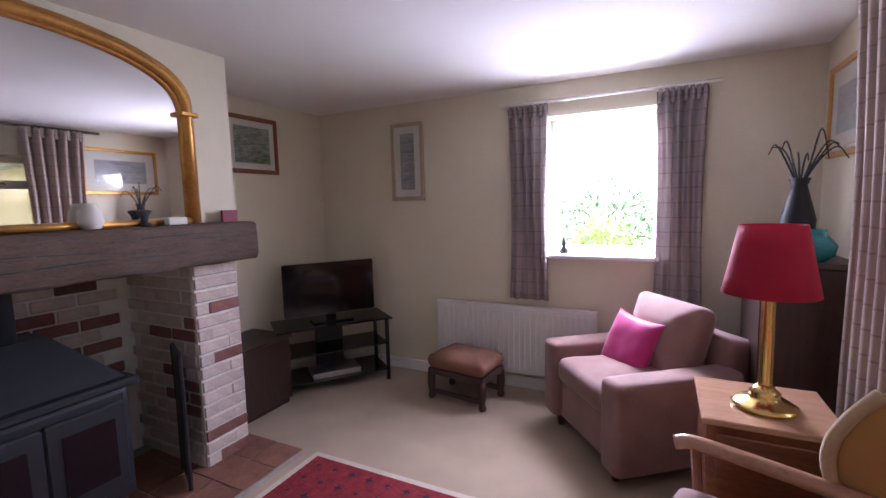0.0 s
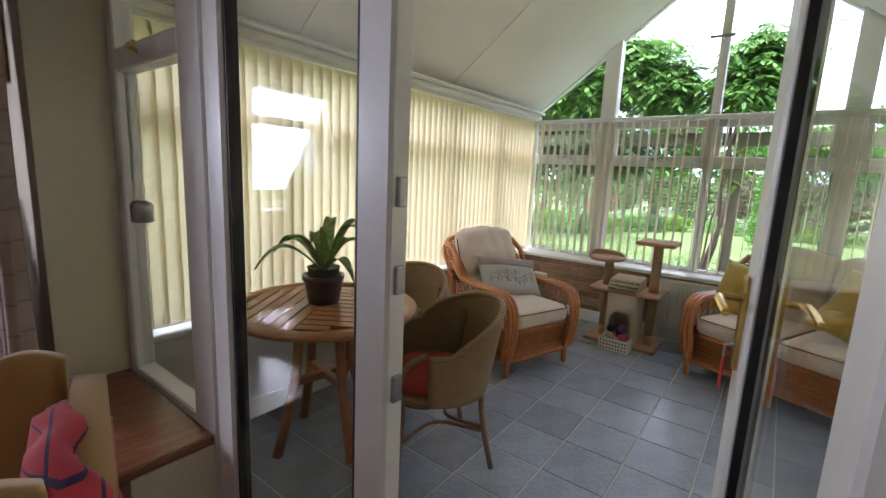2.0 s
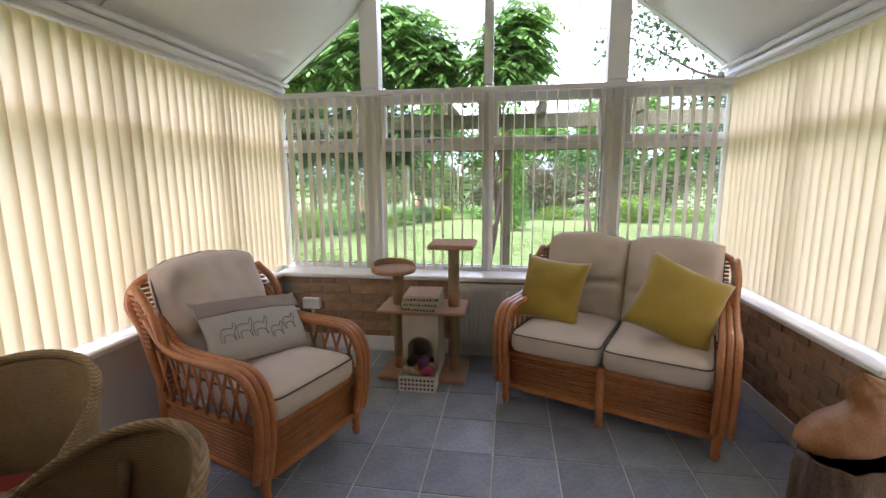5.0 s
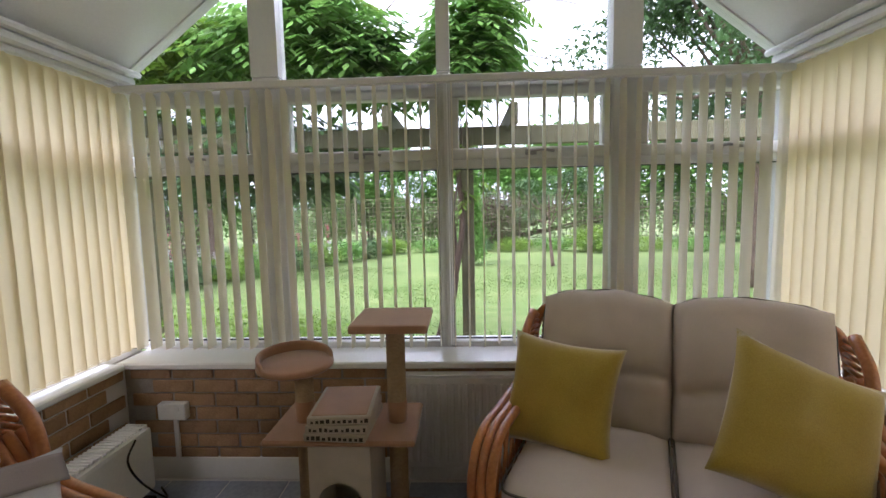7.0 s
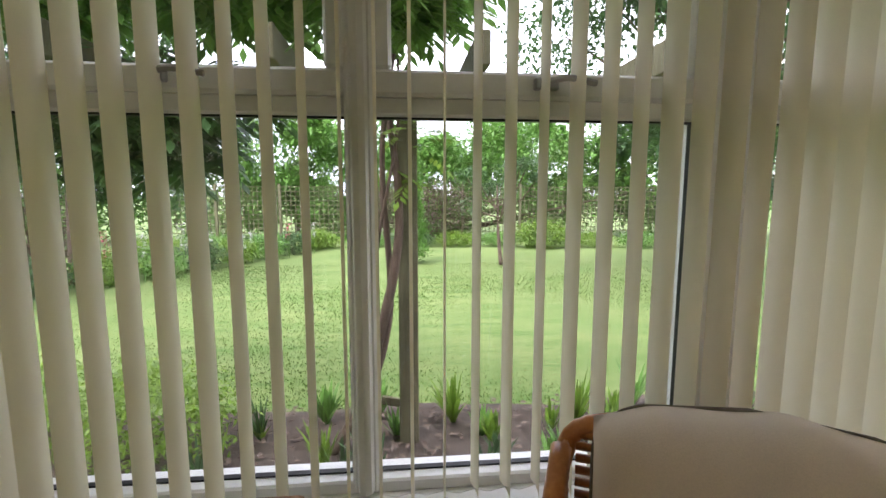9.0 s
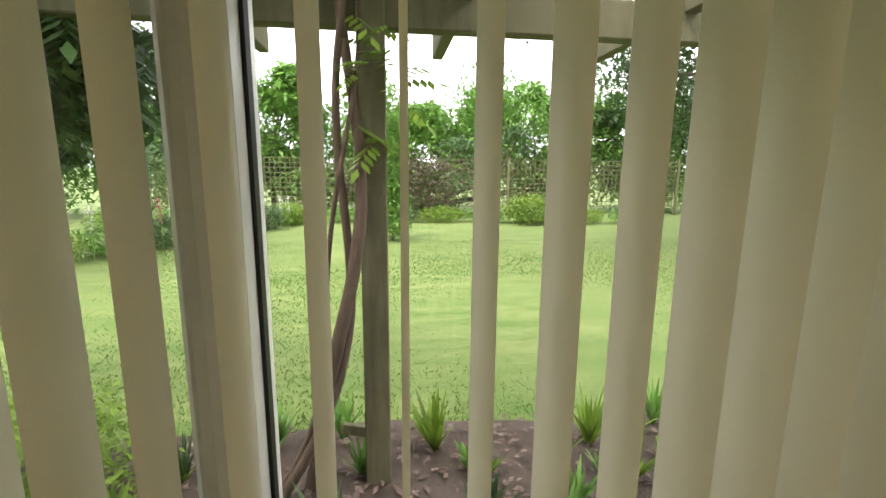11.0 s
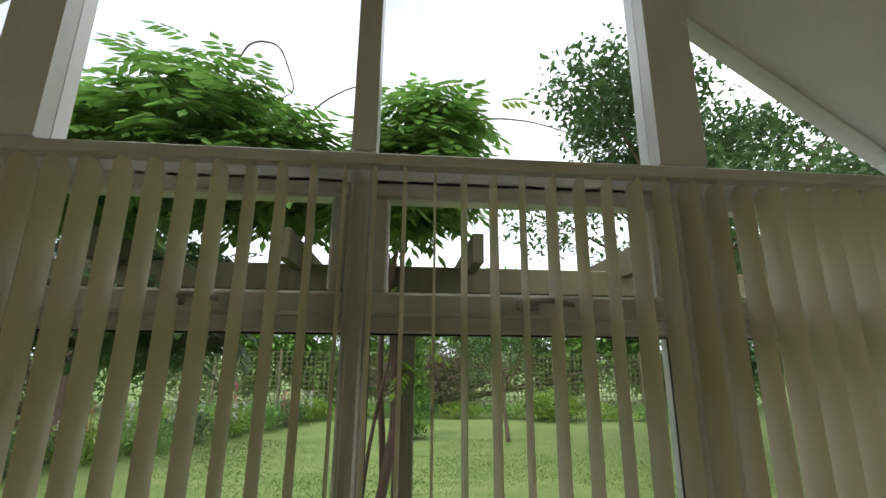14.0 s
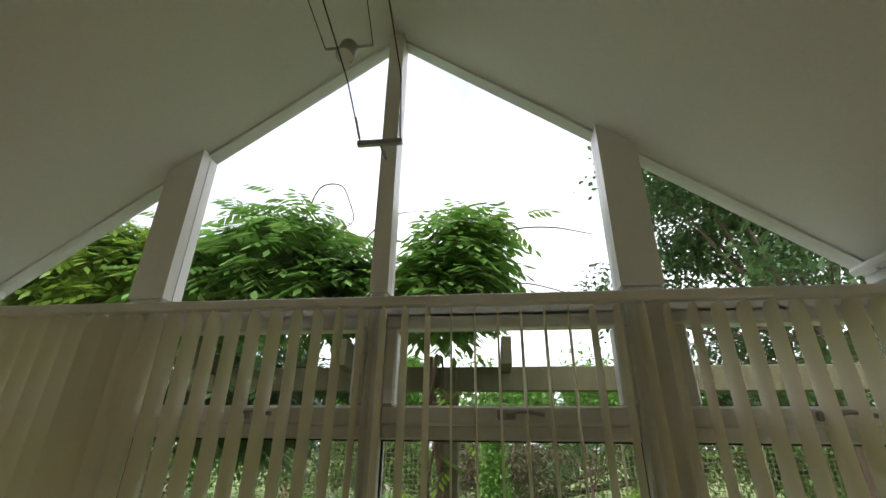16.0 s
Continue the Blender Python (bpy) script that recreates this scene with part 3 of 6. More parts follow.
for y0, y1 in BAYS:
    fr = part("window_frame", bx(GX - 0.03, GX + 0.03, y0, y1, 1.628, 1.675, 0.006), M_UPVC, win_gable)
    bm = bmesh.new()
    for a, b, c, d in ((y0, y1, 1.672, 1.735), (y0, y1, 2.0, 2.06), (y0, y0 + 0.045, 1.735, 2.0), (y1 - 0.045, y1, 1.735, 2.0)):
        box(bm, GX - 0.05, GX + 0.02, a, b, c, d, 0.008)
    sash = part("top_light_sash", bm, M_UPVC, win_gable)
    bm = bmesh.new()
    yc = (y0 + y1) / 2
    box(bm, GX - 0.072, GX - 0.05, yc - 0.03, yc + 0.03, 1.69, 1.72, 0.004)
    tube(bm, curve([(GX - 0.08, yc, 1.705), (GX - 0.085, yc - 0.05, 1.715), (GX - 0.08, yc - 0.12, 1.705)], 4), 0.008, 6)
    part("window_handle", bm, M_STEEL, sash, "dull metal window handle")
    bm = bmesh.new()
    g = 0.005
    for a, b, c, d in ((y0 + 0.0, y0 + g, 0.675, 1.628), (y1 - g, y1, 0.675, 1.628), (y0, y1, 0.675, 0.675 + g), (y0, y1, 1.628 - g, 1.628)):
        box(bm, GX - 0.012, GX + 0.006, a, b, c, d)
    part("gasket", bm, M_GASKET, win_gable, "black rubber glazing gasket")
    for z0, z1, yy0, yy1 in ((0.675, 1.628, y0, y1), (1.735, 2.0, y0 + 0.045, y1 - 0.045)):
        p = part("pane", bx(GX - 0.004, GX + 0.004, yy0, yy1, z0, z1), M_GLASS, win_gable)
        p.visible_shadow = False

# upper gable glazing
win_top = tagged(new("window_2"), "white upvc triangular gable glazing under the roof", "window", kind="structure")
for y0, y1 in POSTS:
    quad = [(y0, 2.14), (y1, 2.14), (y1, roof_z(y1) - 0.002), (y0, roof_z(y0) - 0.002)]
    bm = bmesh.new()
    a = [bm.verts.new((GX - 0.06, y, z)) for y, z in quad]
    b = [bm.verts.new((GX + 0.05, y, z)) for y, z in quad]
    for i in range(4):
        bm.faces.new((a[i], a[(i + 1) % 4], b[(i + 1) % 4], b[i]))
    bm.faces.new(a)
    bm.faces.new(list(reversed(b)))
    part("post", bm, M_UPVC, win_top)
for yend in (YL, YR):
    bm = bmesh.new()
    quad = [(RIDGE_Y, RIDGE_Z - 0.015), (yend, roof_z(yend) - 0.012), (yend, roof_z(yend) + 0.02), (RIDGE_Y, RIDGE_Z + 0.02)]
    a = [bm.verts.new((GX - 0.02, y, z)) for y, z in quad]
    b = [bm.verts.new((GX + 0.05, y, z)) for y, z in quad]
    for i in range(4):
        bm.faces.new((a[i], a[(i + 1) % 4], b[(i + 1) % 4], b[i]))
    bm.faces.new(a)
    bm.faces.new(list(reversed(b)))
    part("raking_rail", bm, M_UPVC, win_top)
for y0, y1 in BAYS:
    pts = [(y0, 2.115), (y1, 2.115), (y1, max(2.152, roof_z(y1))), (y0, max(2.152, roof_z(y0)))]
    bm = bmesh.new()
    vs = [bm.verts.new((GX, y, z)) for y, z in pts]
    f = bm.faces.new(vs)
    bm.normal_update()
    bmesh.ops.solidify(bm, geom=[f], thickness=0.006)
    p = part("pane", bm, M_GLASS, win_top)
    p.visible_shadow = False


# side windows
def side_window(name, y, x0, x1, n, z0, label):
    w = tagged(new(name), label, "window", kind="structure")
    step = (x1 - x0) / n
    for i in range(n + 1):
        part("post", bx(x0 + i * step - 0.035, x0 + i * step + 0.035, y - 0.03, y + 0.03, z0, 2.12, 0.006), M_UPVC, w)
    for a, b in ((z0, z0 + 0.06), (1.64, 1.74), (2.04, 2.12)):
        part("rail", bx(x0, x1, y - 0.035, y + 0.035, a, b, 0.006), M_UPVC, w)
    for i in range(n):
        for a, b in ((z0 + 0.06, 1.64), (1.74, 2.04)):
            p = part("pane", bx(x0 + i * step + 0.035, x0 + (i + 1) * step - 0.035, y - 0.004, y + 0.004, a, b), M_GLASS, w)
            p.visible_shadow = False
    return w


side_window("window_3", YL + 0.06, HOUSE, GX, 5, 0.60, "white upvc side windows behind closed blinds")
side_window("window_4", YR - 0.06, 3.5, GX, 2, 0.60, "white upvc side windows behind closed blinds")
side_window("window_5", YR - 0.06, HOUSE, 3.5, 2, -0.1, "tall white upvc glazed doors behind closed blinds")

# house door: closed leaf, open leaf, side window
FX = 1.085
door_frame = tagged(new("door_frame"), "white upvc frame of the garden doors", "door frame", kind="structure")
part("jamb", bx(FX - 0.035, FX + 0.035, -0.14, -0.075, 0, 2.1, 0.006), M_UPVC, door_frame)
part("jamb", bx(FX - 0.035, FX + 0.035, 1.43, 1.58, 0, 2.1, 0.006), M_UPVC, door_frame)
part("head", bx(FX - 0.035, FX + 0.035, -0.075, 1.43, 2.04, 2.1, 0.006), M_UPVC, door_frame)
part("threshold", bx(FX - 0.04, FX + 0.04, -0.075, 1.43, -0.02, 0.025, 0.006), M_STEEL, door_frame, "worn metal threshold")


def door_leaf(name, label, width, keep=False):
    """A glazed leaf hinged at its origin, running along +x; thickness along y."""
    d = tagged(new(name), label, "door", kind="structure")
    t = 0.03
    s = 0.10
    bm = bmesh.new()
    box(bm, 0, s, -t, t, 0.03, 2.03, 0.008)
    box(bm, width - s, width, -t, t, 0.03, 2.03, 0.008)
    box(bm, s, width - s, -t, t, 0.03, 0.17, 0.008)
    box(bm, s, width - s, -t, t, 1.93, 2.03, 0.008)
    part("leaf_frame", bm, M_UPVC, d)
    bm = bmesh.new()
    for a, b, c, e in ((s, s + 0.012, 0.17, 1.93), (width - s - 0.012, width - s, 0.17, 1.93), (s, width - s, 0.17, 0.182), (s, width - s, 1.918, 1.93)):
        box(bm, a, b, -t * 0.6, t * 0.6, c, e)
    part("gasket", bm, M_GASKET, d, "black rubber glazing gasket")
    p = part("pane", bx(s, width - s, -0.008, 0.008, 0.17, 1.93), M_GLASS, d)
    p.visible_shadow = False
    return d


leaf_open = door_leaf("door_1", "white glazed door leaf standing open with brass handles", 0.74)
leaf_open.matrix_world = pose(FX + 0.02, -0.07, 0, 0, 0, 12.5)
for side in (1, -1):
    bm = bmesh.new()
    box(bm, 0.675, 0.712, side * 0.03, side * 0.042, 1.00, 1.25, 0.004)
    hd = part("handle_plate", bm, M_BRASS, leaf_open, "polished brass handle plate")
    bm = bmesh.new()
    tube(bm, curve([(0.694, side * 0.04, 1.19), (0.694, side * 0.085, 1.19), (0.67, side * 0.095, 1.188), (0.58, side * 0.09, 1.175)], 5), 0.010, 8)
    part("lever", bm, M_BRASS, hd, "brass lever handle")
part("key_tag", bx(0.680, 0.704, 0.06, 0.064, 0.94, 1.03, 0.002), M_REDTAG, leaf_open, "red plastic key tag hanging from the lock")
part("key", tb([(0.692, 0.035, 1.065), (0.692, 0.062, 1.06), (0.692, 0.062, 1.03)], 0.004, 6), M_STEEL, leaf_open, "steel key in the lock")
part("lock_edge", bx(0.737, 0.744, -0.012, 0.012, 0.3, 1.8), M_GASKET, leaf_open, "dark lock strip on the door edge")
leaf_shut = door_leaf("door_2", "white glazed door leaf standing shut", 0.75)
leaf_shut.matrix_world = pose(FX, 1.43, 0, 0, 0, -90)
for z in (1.22, 0.98, 1.40):
    bm = bmesh.new()
    box(bm, 0.748, 0.760, -0.014, 0.014, z, z + 0.06, 0.003)
    part("lock_keep", bm, M_STEEL, leaf_shut, "dull metal lock keep on the door edge")
win_side = tagged(new("window_6"), "white upvc side window with opening vent beside the door", "window", kind="structure")
bm = bmesh.new()
box(bm, FX - 0.035, FX + 0.035, 2.11, 2.17, 0.56, 2.1, 0.006)
box(bm, FX - 0.035, FX + 0.035, 1.58, 2.11, 0.56, 0.62, 0.006)
box(bm, FX - 0.035, FX + 0.035, 1.58, 2.11, 1.79, 1.87, 0.006)
box(bm, FX - 0.035, FX + 0.035, 1.58, 2.11, 2.04, 2.1, 0.006)
part("window_frame", bm, M_UPVC, win_side)
for a, b in ((0.62, 1.79), (1.87, 2.04)):
    p = part("pane", bx(FX - 0.006, FX + 0.006, 1.58, 2.11, a, b), M_GLASS, win_side)
    p.visible_shadow = False
part("window_handle", tb([(FX - 0.04, 1.88, 1.83), (FX - 0.07, 1.86, 1.84), (FX - 0.075, 1.79, 1.84)], 0.009, 6), M_BRASS, win_side, "brass vent handle")
part("window_sill", bx(0.66, FX - 0.036, 1.44, 2.2, 0.562, 0.595, 0.006), M_MAHOG, win_side, "varnished brown wooden sill")
solid("window_knob", lt([(0.02, 0), (0.035, 0.005), (0.036, 0.06), (0.028, 0.075), (0.01, 0.08)], 16, (FX - 0.06, 1.86, 1.25)), M_STEEL, "grey round fitting on the side window glass", "fitting", smooth=True)

# living room north window
win_n = tagged(new("window_7"), "small white upvc window in a deep recess", "window", kind="structure")
bm = bmesh.new()
for x0, x1, z0, z1 in ((-0.86, -0.80, 1.12, 2.17), (-0.11, -0.05, 1.12, 2.17), (-0.80, -0.11, 1.12, 1.17), (-0.80, -0.11, 2.11, 2.17), (-0.80, -0.11, 1.80, 1.87)):
    box(bm, x0, x1, 3.50, 3.57, z0, z1, 0.006)
part("window_frame", bm, M_UPVC, win_n)
for a, b in ((1.17, 1.80), (1.87, 2.11)):
    p = part("pane", bx(-0.80, -0.11, 3.53, 3.54, a, b), M_GLASS, win_n)
    p.visible_shadow = False
part("window_sill", bx(-0.89, -0.02, 3.28, 3.50, 1.09, 1.12, 0.006), M_UPVC, win_n)


# ---- vertical blinds ----
def slat_mesh(z0, z1, material, width=0.089):
    bm = bmesh.new()
    n = 4
    rows = []
    for z in (z0, z1 - 0.025, z1):
        w = width if z < z1 - 0.01 else width * 0.6
        rows.append([((i / n - 0.5) * w, 0.006 * (1 - (2 * i / n - 1) ** 2), z) for i in range(n + 1)])
    g = [[bm.verts.new(p) for p in r] for r in rows]
    for r in range(2):
        for i in range(n):
            bm.faces.new((g[r][i], g[r][i + 1], g[r + 1][i + 1], g[r + 1][i]))
    return mesh_of(bm, material, True)


def blind(name, label, start, end, count, z0, z1, angle, material, wob=4.0, seed=3):
    b = tagged(new(name), label, "blind", "vertical blinds")
    rng = random.Random(seed)
    a, c = Vector(start), Vector(end)
    d = (c - a).normalized()
    q = Vector((-d.y, d.x))
    bm = bmesh.new()
    m = Matrix.Translation((a.x, a.y, 0)) @ Matrix.Rotation(math.atan2(d.y, d.x), 4, "Z")
    box(bm, 0, (c - a).length, -0.02, 0.02, z1 + 0.004, z1 + 0.04, 0.004, m)
    part("headrail", bm, M_WPLASTIC, b, "white blind headrail")
    me = slat_mesh(z0, z1, material)
    base = math.degrees(math.atan2(d.y, d.x))
    for i in range(count):
        p = a + d * ((i + 0.5) / count * (c - a).length)
        s = part("slat", me, material, b)
        s.matrix_world = pose(p.x, p.y, 0, 0, 0, base + angle + rng.uniform(-wob, wob))
    tube_bm = bmesh.new()
    for i in range(count - 1):
        p = a + d * ((i + 0.5) / count * (c - a).length)
        p2 = a + d * ((i + 1.5) / count * (c - a).length)
        tube(tube_bm, [(p.x, p.y, z0 + 0.012), ((p.x + p2.x) / 2, (p.y + p2.y) / 2, z0 + 0.002), (p2.x, p2.y, z0 + 0.012)], 0.0015, 4)
    part("bead_chain", tube_bm, M_WPLASTIC, b, "thin white linking chain")
    return b


BX = GX - 0.11
blind("vertical_blind", "open ivory vertical blind across the gable windows", (BX, YR + 0.05), (BX, YL - 0.05), 44, 0.665, 2.06, 90, M_BLIND_W, 5, 1)
blind("vertical_blind", "closed cream vertical blind along the side windows", (HOUSE + 0.02, YL - 0.05), (GX - 0.1, YL - 0.05), 56, 0.665, 2.09, -14, M_BLIND, 3, 2)
blind("vertical_blind", "closed cream vertical blind above the low wall", (3.5, YR + 0.05), (GX - 0.1, YR + 0.05), 23, 0.665, 2.09, 14, M_BLIND, 3, 3)
blind("vertical_blind", "long closed cream vertical blind down to the floor", (HOUSE + 0.02, YR + 0.07), (3.5, YR + 0.07), 33, 0.05, 2.09, 14, M_BLIND, 3, 4)


# ---- conservatory furniture ----
def crowned(p, w, d, seed):
    """Bows the top edge of a back cushion upward and makes it uneven."""
    u, v = 2 * p.x / w, max(0.0, 2 * p.y / d)
    wave = 0.012 * noise.noise(Vector((p.x * 9, seed, 0)))
    return Vector((p.x, p.y + (0.045 * (1 - u * u) + wave) * v, p.z))


def back_cushion(w, d, h, m, seed):
    """A stuffed back cushion with a crowned top and a fold across its lower half."""
    bm = pillow(w, d, h, None, 26, 0.0, 0.0, seed, 7)
    for v in bm.verts:
        p = crowned(v.co, w, d, seed)
        if p.z > 0:
            line = p.y + 0.05 - 0.03 * math.cos(p.x / w * 5 + seed) + 0.01 * noise.noise(Vector((p.x * 11, 0, seed)))
            p.z -= 0.035 * math.exp(-(line / 0.022) ** 2) * min(1.0, p.z / 0.05)
            p.z += 0.006 * noise.noise(Vector((p.x * 14, p.y * 14, seed)))
        v.co = p
    bmesh.ops.transform(bm, matrix=m, verts=bm.verts)
    return bm


def rattan_seat(name, label, category, at, rz, seats, width, group=""):
    """A rattan chair or settee that faces local -y."""
    t = thing(name, at, label, category, group, rz)
    w = width / 2
    for sx in (-1, 1):
        for y, h in ((-0.36, 0.40), (0.34, 0.40)):
            part("leg", lt([(0.016, 0), (0.024, 0.03), (0.02, 0.06), (0.026, 0.12), (0.026, h)], 12, (sx * (w - 0.06), y, 0)), M_RATTAN, t, smooth=True)
    if seats > 1:
        part("leg", lt([(0.016, 0), (0.024, 0.03), (0.02, 0.06), (0.026, 0.12), (0.026, 0.36)], 12, (0, -0.36, 0)), M_RATTAN, t, smooth=True)
    bm = bmesh.new()
    for y in (-0.36, 0.34):
        for z in (0.12, 0.34):
            tube(bm, [(-w + 0.06, y, z), (w - 0.06, y, z)], 0.018, 8)
    for sx in (-1, 1):
        for z in (0.12, 0.34):
            tube(bm, [(sx * (w - 0.06), -0.36, z), (sx * (w - 0.06), 0.34, z)], 0.018, 8)
    part("seat_frame", bm, M_RATTAN, t, smooth=True)
    panel = part("front_panel", bx(-w + 0.07, w - 0.07, -0.346, -0.338, 0.12, 0.34), M_RATTAN_D, t, "woven rattan front panel")
    for i in range(11):
        z = 0.14 + i * 0.019
        part("cane", tb([(-w + 0.07, -0.358 + 0.004 * (i % 2), z), (w - 0.07, -0.358 + 0.004 * (i % 2), z)], 0.0095, 6), M_RATTAN_D, panel, smooth=True)
    for sx in (-1, 1):
        panel = part("side_panel", bx(sx * (w - 0.07) - 0.003, sx * (w - 0.07) + 0.003, -0.35, 0.33, 0.12, 0.34), M_RATTAN_D, t, "woven rattan side panel")
        for i in range(11):
            z = 0.14 + i * 0.019
            part("cane", tb([(sx * (w - 0.062), -0.35, z), (sx * (w - 0.062), 0.33, z)], 0.0095, 6), M_RATTAN_D, panel, smooth=True)
        # arm of three bent canes
        bm = bmesh.new()
        for k in range(3):
            x = sx * (w - 0.075 + k * 0.034)
            tube(bm, curve([(x, -0.37, 0.14), (x, -0.41, 0.34), (x, -0.40, 0.52), (x, -0.30, 0.615), (x, -0.05, 0.62), (x, 0.18, 0.64), (x * 0.98, 0.33, 0.76)], 6), 0.018, 8)
        part("armrest", bm, M_RATTAN, t, "bent rattan armrest", True)
        bm = bmesh.new()
        n = 8
        for i in range(n):
            y0, y1 = -0.36 + i * 0.085, -0.36 + (i + 1) * 0.085
            x = sx * (w - 0.045)
            tube(bm, [(x, y0, 0.35), (x, y1, 0.60)], 0.008, 6)
            tube(bm, [(x, y1, 0.35), (x, y0, 0.60)], 0.008, 6)
        part("lattice", bm, M_RATTAN, t, "crossed cane lattice under the arm", True)
    # back frame: a high hoop
    hb = 0.92
    bm = bmesh.new()
    hoop = [(-w + 0.06, 0.30, 0.30), (-w + 0.03, 0.38, 0.66), (-w + 0.02, 0.47, 0.82), (-w + 0.12, 0.50, hb), (0, 0.505, hb + 0.015), (w - 0.12, 0.50, hb), (w - 0.02, 0.47, 0.82), (w - 0.03, 0.38, 0.66), (w - 0.06, 0.30, 0.30)]
    tube(bm, curve(hoop, 6), 0.022, 8)
    part("back_frame", bm, M_RATTAN, t, smooth=True)
    bm = bmesh.new()
    for i in range(23):
        z = 0.36 + i * 0.024
        y = 0.31 + (z - 0.36) * 0.33
        tube(bm, [(-w + 0.05, y, z), (w - 0.05, y, z)], 0.0095, 6)
    part("back_weave", bm, M_RATTAN_D, t, "woven rattan back", True)
    # wing at each side of the back
    for sx in (-1, 1):
        wing_rail = part("wing", tb(curve([(sx * (w - 0.02), 0.20, 0.63), (sx * (w - 0.01), 0.27, 0.80), (sx * (w - 0.02), 0.40, 0.90)], 5), 0.022, 8), M_RATTAN, t, "curved rattan wing", True)
        for i in range(11):
            z = 0.62 + i * 0.025
            yb = 0.33 + (z - 0.4) * 0.33
            part("cane", tb([(sx * (w - 0.03), yb, z), (sx * (w - 0.015), yb - 0.13 + abs(i - 6) * 0.006, z)], 0.009, 6), M_RATTAN, wing_rail, smooth=True)
    sw = (width - 0.18) / seats
    for i in range(seats):
        x = -width / 2 + 0.09 + sw * (i + 0.5)
        c = part("seat_cushion", pad(sw - 0.01, 0.70, 0.13, pose(x, -0.06, 0.425), 0.035, 0.025, seed=i + 1), M_CUSH, t, "pale beige boxed seat cushion", True)
        bm = bmesh.new()
        tube(bm, [p + Vector((x, -0.06, 0.478)) for p in outline(sw - 0.012, 0.70)], 0.005, 5, closed=True)
        part("piping", bm, M_PIPE, c, "grey piping", True)
        mb = pose(x, 0.30, 0.71, 70, 0, 0)
        c = part("back_cushion", back_cushion(sw + 0.015, 0.58, 0.21, mb, i + 5), M_CUSH, t, "plump pale beige back cushion with a stitched fold", True)
        bm = bmesh.new()
        tube(bm, [mb @ crowned(p, sw + 0.015, 0.58, i + 5) for p in outline(sw + 0.015, 0.58, 0.2)], 0.006, 5, closed=True)
        part("piping", bm, M_PIPE, c, "grey piping", True)
    return t


rattan_seat("rattan_armchair", "varnished rattan armchair with beige cushions beside the low wall", "armchair", (3.60, 1.76, 0), -19, 1, 0.74, "rattan suite")
rattan_seat("rattan_sofa", "two-seat varnished rattan sofa with beige cushions", "sofa", (4.35, -0.175, 0), -113, 2, 1.26, "rattan suite")
rattan_seat("rattan_armchair", "varnished rattan armchair with its back to the house wall", "armchair", (1.95, -0.56, 0), 83, 1, 0.74, "rattan suite")


def scatter_cushion(name, label, m, w, d, h, material, seed):
    ob = solid(name, pillow(w, d, h, None, 16, 0.9, 0.1, seed), material, label, "cushion", smooth=True, group="scatter cushions")
    ob.matrix_world = m
    return ob


SOFA = pose(4.35, -0.175, 0, 0, 0, -113)
scatter_cushion("cushion", "square mustard velvet cushion leaning on the sofa", SOFA @ pose(-0.40, -0.03, 0.68, 68, 3, -6), 0.44, 0.44, 0.15, M_YELLOW, 3)
scatter_cushion("cushion", "square mustard velvet cushion tilted on the sofa", SOFA @ pose(0.34, -0.07, 0.71, 58, 24, 12), 0.48, 0.48, 0.16, M_YELLOW, 8)
ARM = pose(3.60, 1.76, 0, 0, 0, -19)
oblong = scatter_cushion("cushion", "oblong pale grey cushion with drawn animals on the armchair", ARM @ pose(0.03, 0.05, 0.645, 50, 7, -8), 0.60, 0.36, 0.14, M_PRINT, 5)


def over(u, v, lift):
    """A point just above the face of the oblong cushion."""
    e = max(0, 1 - abs(u / 0.30) ** 2.6) * max(0, 1 - abs(v / 0.18) ** 2.6)
    c = noise.noise(Vector((u / 0.30 * 2.2 + 35, v / 0.18 * 2.2, 5))) * 0.09 * 0.14
    t = e ** 0.45
    return Vector((u, v, (0.07 * (1 - 0.1 * (1 - abs(u / 0.30))) + c) * t + lift))


part("band", sheet(lambda a, b: over(-0.288 + 0.576 * a, 0.075 + 0.085 * b, 0.003), 24, 6, 0.001), mat("taupe_band", (0.30, 0.245, 0.215), 0.95, var=0.06, fine=300, bump=0.2), oblong, "plain taupe band", True)
rng = random.Random(5)
for i in range(5):
    u, v, k = -0.19 + 0.085 * i, -0.05 + rng.uniform(-0.02, 0.02), rng.uniform(0.8, 1.2)
    line = [(-0.03, -0.03), (-0.03, 0.01), (-0.02, 0.03), (0.0, 0.035), (0.025, 0.03), (0.035, 0.055), (0.045, 0.04), (0.032, 0.01), (0.03, -0.03), (0.022, 0.0), (-0.015, 0.0), (-0.02, -0.03)]
    part("drawn_animal", tb(curve([over(u + a * k, v + b * k, 0.002) for a, b in line], 3), 0.0022, 4), M_PRINT_D, oblong, "grey line drawing")


